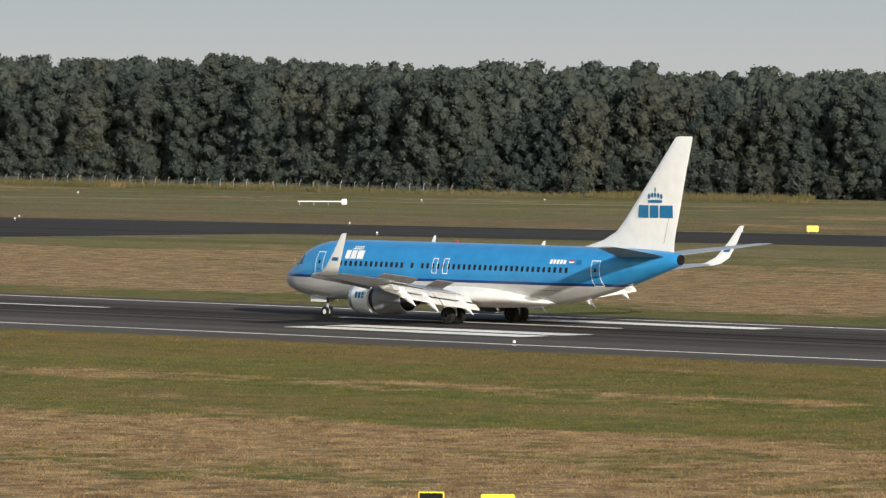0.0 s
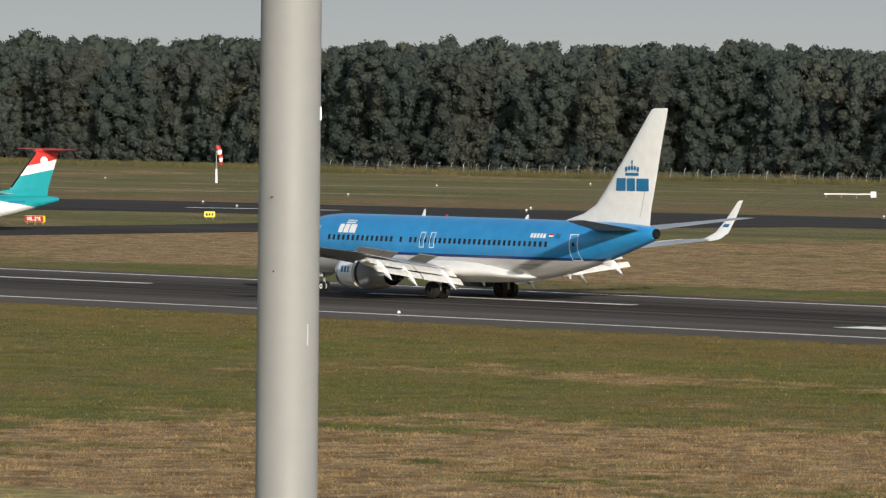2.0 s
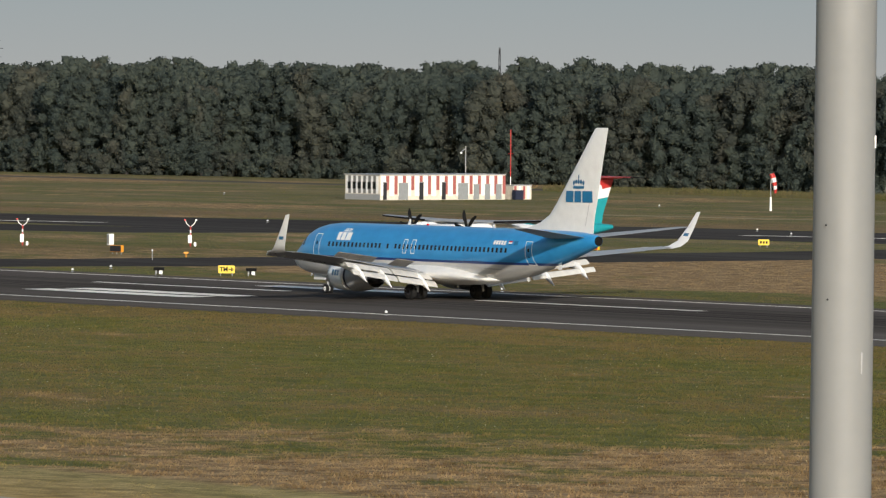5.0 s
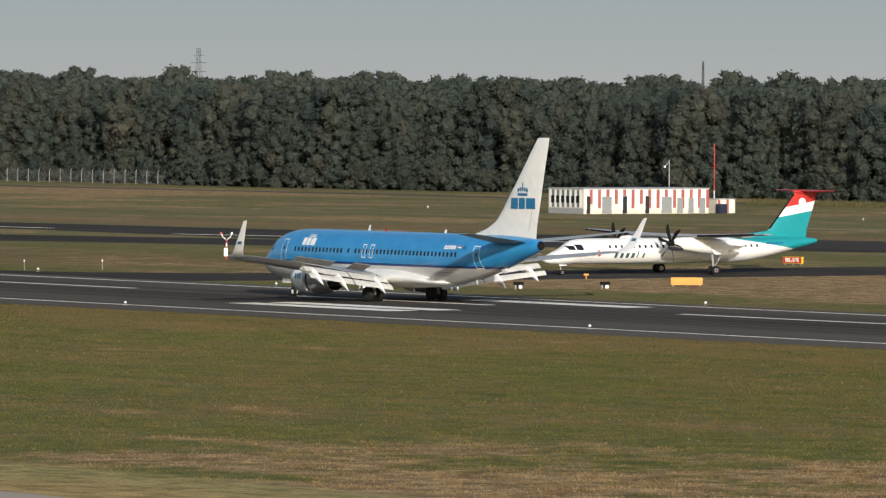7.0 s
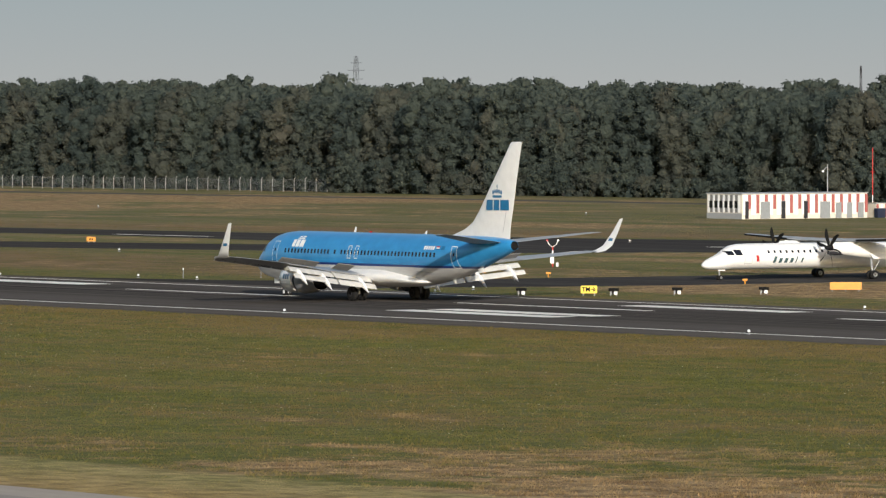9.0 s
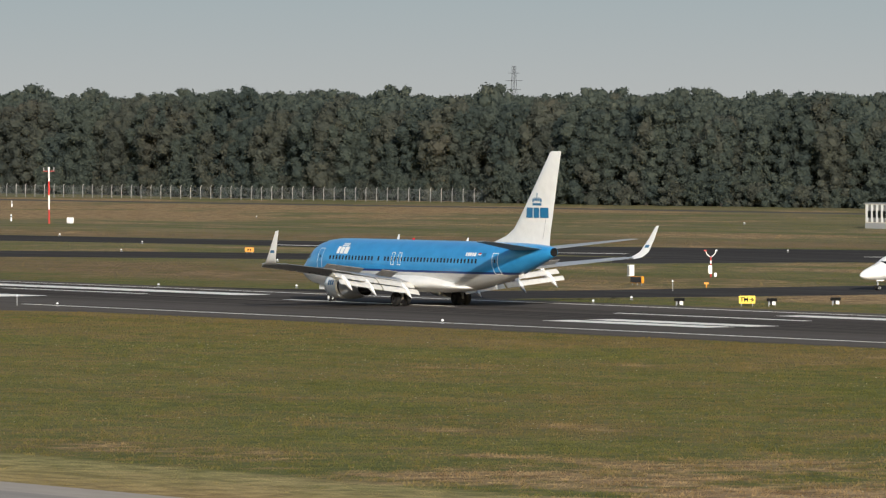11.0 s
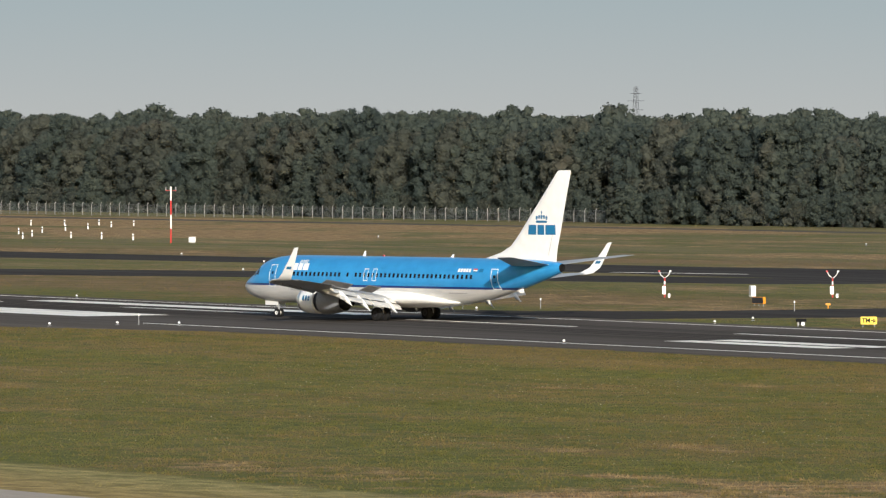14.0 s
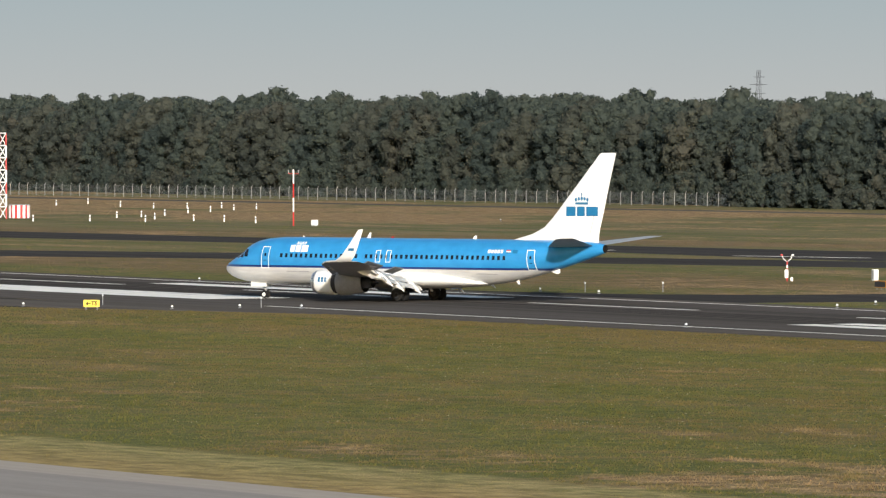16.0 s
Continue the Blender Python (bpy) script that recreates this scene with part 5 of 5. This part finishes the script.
def edge_light():
    root = thing("runway_light", "small white raised runway edge light", "airfield light", group="runway lights")
    part("base", tube((0, 0, 0), (0, 0, 0.05), 0.15, 0.13, 12), M["grey"], root)
    part("stem", tube((0, 0, 0.05), (0, 0, 0.18), 0.04, 0.04, 8), M["dark"], root)
    part("dome", rings([[(r * math.cos(i * 0.5236), r * math.sin(i * 0.5236), z) for i in range(12)] for z, r in ((0.15, 0.06), (0.19, 0.105), (0.26, 0.10), (0.31, 0.06), (0.33, 0.02))]), M["sign_white"], root, "white glass dome")
    return root


lamp = edge_light()
lamp.matrix_world = pose(-294.9, 284.2, 0.045)
for i in range(-1, 5):
    if i:
        copy_thing(lamp, pose(-294.9 - 60.8 * i, 284.2, 0.045))
for x, y in ((-338.5, 323.6), (-399, 323.8), (-459.5, 324.0), (-519.5, 323.6), (-592, 322.9), (-632, 322.9), (-541.9, 274.4), (-555.6, 267.7), (-542, 280.6), (-680.6, 385.3), (-580.2, 330.4), (-570, 330.5), (-527, 332)):
    copy_thing(lamp, pose(x, y, 0.03))
for x, y in ((-628, 603), (-496, 505), (-546, 497), (-584, 483), (-593, 491), (-634, 480), (-512, 470), (-700, 565), (-700, 589), (-635, 589), (-840, 444), (-785, 426), (-742, 400), (-660, 520), (-760, 560), (-860, 560), (-960, 540), (-690, 455), (-615, 470)):
    copy_thing(lamp, pose(x, y, 0.01))

bar = thing("light_bar", "low white approach light bar on the far grass", "airfield light", pose(-627, 565.5, 0, 0, 0, 45))
part("rail", tube((-2.8, 0, 0.45), (2.6, 0, 0.45), 0.07), M["sign_white"], bar)
for x in (-2.6, -0.9, 0.8, 2.5):
    part("stand", tube((x, 0, 0), (x, 0, 0.45), 0.04), M["grey"], bar)
part("box", box(2.4, 3.0, -0.2, 0.2, 0.1, 0.75, 0.03), M["sign_white"], bar)


def marker():
    root = thing("taxiway_marker", "small orange T-shaped marker in the grass", "marker", group="orange markers")
    part("stem", tube((0, 0, 0), (0, 0, 0.34), 0.06, 0.05), M["orange"], root)
    part("head", box(-0.07, 0.07, -0.22, 0.22, 0.3, 0.48, 0.03), M["orange"], root)
    return root


mk = marker()
mk.matrix_world = pose(-528.9, 360.5, 0.03, 0, 0, -35)
copy_thing(mk, pose(-559.0, 360.0, 0.03, 0, 0, -35))


def rod():
    root = thing("wind_rod", "thin upright rod with a small white top", "rod", group="rods")
    part("stem", tube((0, 0, 0), (0, 0, 0.75), 0.03), M["grey"], root)
    part("top", tube((0, 0, 0.75), (0, 0, 0.92), 0.06), M["sign_white"], root)
    return root


rd = rod()
rd.matrix_world = pose(-555.7, 275.0, 0.04)
for x, y in ((-541.5, 282.3), (-572.5, 338.5), (-552, 352), (-575, 332)):
    copy_thing(rd, pose(x, y, 0.03))


def array_post():
    root = thing("marker_post", "short white marker post with a dark band in the grass", "post", group="white marker posts")
    part("post", tube((0, 0, 0), (0, 0, 0.95), 0.11, 0.10, 8), M["sign_white"], root)
    part("band", tube((0, 0, 0.55), (0, 0, 0.68), 0.115, 0.112, 8), M["dark"], root)
    return root


pp = array_post()
places = [(-1157.6, 564.0), (-1178.0, 580.1), (-1134.8, 564.9), (-1115.0, 561.2), (-1112.4, 566.1), (-1056.5, 537.8), (-1070.2, 548.8), (-1113.9, 573.3), (-1088.2, 562.3), (-1098.7, 571.9),
          (-1017.9, 506.1), (-1023.2, 512.9), (-978.8, 491.3), (-1001.4, 504.2), (-1035.9, 523.3), (-982.0, 500.8), (-973.4, 501.4), (-958.5, 498.8), (-985.9, 485.8), (-989.8, 478.5)]
pp.matrix_world = pose(*places[0], 0)
for x, y in places[1:]:
    copy_thing(pp, pose(x, y, 0))


# ---- the perimeter fence ----
def build_fence(at, n, tall, wires, r=0.06):
    root = thing("fence", "galvanised wire mesh fence with pale posts before the forest", "fence", at)
    me = mesh_of("fence_post", tube((0, 0, 0), (0, 0, tall), r, r * 0.9, 6), M["post_grey"])
    arm = mesh_of("fence_arm", tube((0, 0, tall), (0, -0.22, tall + 0.35), r * 0.75, r * 0.65, 5), M["post_grey"])
    for i in range(n):
        ob = new("post", me)
        ob.parent, ob.location = root, (i * 3.0, 0, 0)
        a = new("post_arm", arm)
        a.parent = ob
    for k in range(1, wires):
        part("wire", tube((0, 0.1, 0.15 * k), (n * 3.0, 0.1, 0.15 * k), 0.012, 0.012, 3), M["fence"], root)


build_fence(pose(-1078, 659, 0, 0, 0, 187.5), 150, 2.1, 15)
build_fence(pose(-676, 632, 0, 0, 0, 175), 52, 0.9, 6, 0.035)


# ---- tufts of grass, beyond counting ----
def on_pavement(x, y):
    hit = np.zeros(len(x), bool)
    for poly in PAVED:
        inside = np.zeros(len(x), bool)
        for (x0, y0), (x1, y1) in zip(poly, np.roll(poly, -1, axis=0)):
            if y0 != y1:
                inside ^= ((y0 > y) != (y1 > y)) & (x < (x1 - x0) * (y - y0) / (y1 - y0) + x0)
        hit |= inside
    return hit


def tufts(name, count, y0, y1, a0, a1, tall, wide, seed):
    rng = np.random.default_rng(seed)
    y = np.sqrt(rng.random(count) * (y1 ** 2 - y0 ** 2) + y0 ** 2)
    x = -y * np.tan(np.radians(rng.uniform(a0, a1, count)))
    keep = ~on_pavement(x, y)
    x, y = x[keep], y[keep]
    n = len(x)
    grid = rng.random((64, 64))
    u, v = x / 1.1 + 0.3 * y, y / 1.1
    iu, iv = np.floor(u).astype(int), np.floor(v).astype(int)
    fu, fv = u - iu, v - iv
    at = lambda a, b: grid[(iu + a) % 64, (iv + b) % 64]
    clump = (at(0, 0) * (1 - fu) + at(1, 0) * fu) * (1 - fv) + (at(0, 1) * (1 - fu) + at(1, 1) * fu) * fv
    h = tall * (0.25 + 0.5 * rng.random(n) ** 2 + 1.9 * np.clip(clump - 0.42, 0, 1)) * np.where(y < 161 + 0.8 * np.sin(x * 0.7), 0.22, 1.0)
    th = rng.random(n) * 6.28
    vs = np.zeros((n, 6, 3))
    for b in range(2):
        t = th + b * 1.6
        wd = wide * (0.5 + rng.random(n))
        lean = rng.normal(size=(2, n)) * h * 0.35
        x, y = x + rng.normal(size=n) * wide * b, y + rng.normal(size=n) * wide * b
        vs[:, b * 3] = np.stack([x - np.cos(t) * wd, y - np.sin(t) * wd, np.zeros(n)], 1)
        vs[:, b * 3 + 1] = np.stack([x + np.cos(t) * wd, y + np.sin(t) * wd, np.zeros(n)], 1)
        vs[:, b * 3 + 2] = np.stack([x + lean[0], y + lean[1], h], 1)
    vv = vs.reshape(-1, 3)
    k = len(vv)
    me = bpy.data.meshes.new(name)
    me.vertices.add(k)
    me.vertices.foreach_set("co", vv.ravel())
    me.loops.add(k)
    me.loops.foreach_set("vertex_index", np.arange(k))
    me.polygons.add(k // 3)
    me.polygons.foreach_set("loop_start", np.arange(0, k, 3))
    me.polygons.foreach_set("loop_total", np.full(k // 3, 3))
    me.update()
    me.materials.append(M["blades"])
    return tagged(new(name, me), "tufts of green and dry grass", "grass", kind="stuff")


tufts("grass_tufts", 470000, 149, 278.4, 36, 64.8, 0.105, 0.036, 3)
tufts("grass_tufts_verge", 230000, 324.8, 480, 40, 64.8, 0.06, 0.05, 4)
tufts("tall_dry_grass", 26000, 622, 641, 44, 54.5, 0.75, 0.05, 6)
tufts("grass_tufts_field", 160000, 480, 655, 41, 65, 0.05, 0.08, 5)


def flowers(count, seed):
    """Pale flower heads scattered in loose patches over the near grass."""
    rng = np.random.default_rng(seed)
    vs, fs = [], []
    for _ in range(count // 12):
        y0 = rng.uniform(164, 262)
        x0 = -y0 * math.tan(math.radians(rng.uniform(46, 64)))
        for _ in range(12):
            x, y, s, z = x0 + rng.normal() * 6, y0 + rng.normal() * 4, rng.uniform(0.018, 0.038), rng.uniform(0.12, 0.2)
            if not 163 < y < 276:
                continue
            k = len(vs)
            vs += [(x + s * math.cos(a), y + s * math.sin(a), z) for a in (0, 1.26, 2.51, 3.77, 5.03)] + [(x, y, z + s * 0.8)]
            fs += [(k + i, k + (i + 1) % 5, k + 5) for i in range(5)]
    me = bpy.data.meshes.new("flowers")
    me.from_pydata(vs, [], fs)
    me.materials.append(M["petal"])
    return tagged(new("flowers", me), "tiny pale yellow-white flowers in the grass", "flowers", kind="stuff")


flowers(1300, 8)


# ---- what moves ----
ROLL = [  # seconds, main gear's place, heading to the left (degrees)
    (0.0, -324.8, 309.7, 0), (0.5, -339.1, 309.7, 0), (1.0, -353.4, 309.7, 0), (1.5, -366.9, 309.7, 0), (2.0, -380.0, 309.7, 0), (2.5, -392.1, 309.7, 0),
    (3.0, -404.1, 309.7, 0), (3.5, -415.2, 309.7, 0), (4.0, -426.2, 309.7, 0), (4.5, -436.1, 309.7, 0), (5.0, -445.9, 309.7, 0), (5.75, -459.4, 309.7, 0),
    (6.5, -471.6, 309.7, 0), (7.5, -485.6, 309.7, 0), (8.0, -492.3, 309.7, 0), (8.5, -498.4, 309.7, 0), (9.0, -504.1, 309.7, 0), (9.5, -509.1, 309.8, 0),
    (10.5, -518.2, 310.0, 0.4), (11.3, -525.0, 310.1, 1.6), (12.0, -530.4, 310.2, 3.6), (12.5, -534.1, 310.1, 5.7), (13.0, -537.5, 309.8, 8.2), (13.5, -540.8, 309.3, 11.0),
    (14.0, -544.1, 308.7, 14.0), (14.5, -547.3, 308.0, 17.2), (15.0, -550.4, 307.1, 20.7), (15.5, -553.2, 306.0, 24.4), (16.0, -555.9, 304.8, 28.2)]


def motions():
    walk(airliner, [(t, pose(x, y, 0.03, 0, 0, a)) for t, x, y, a in ROLL])
    # the wheels roll as far as the aircraft goes, at most 85 degrees between rows
    ts, xs = [r[0] for r in ROLL], [r[1] for r in ROLL]
    for wheel, radius in rolling:
        at = wheel.matrix_local.copy()
        turn, rows, last = 0.0, [], -324.8
        for i in range(0, 481):
            x = float(np.interp(i / 30, ts, xs))
            turn -= min(math.degrees((last - x) / radius), 85)
            last = x
            rows.append((i / 30, at @ pose(0, 0, 0, 0, turn, 0)))
        walk(wheel, rows)


motions()
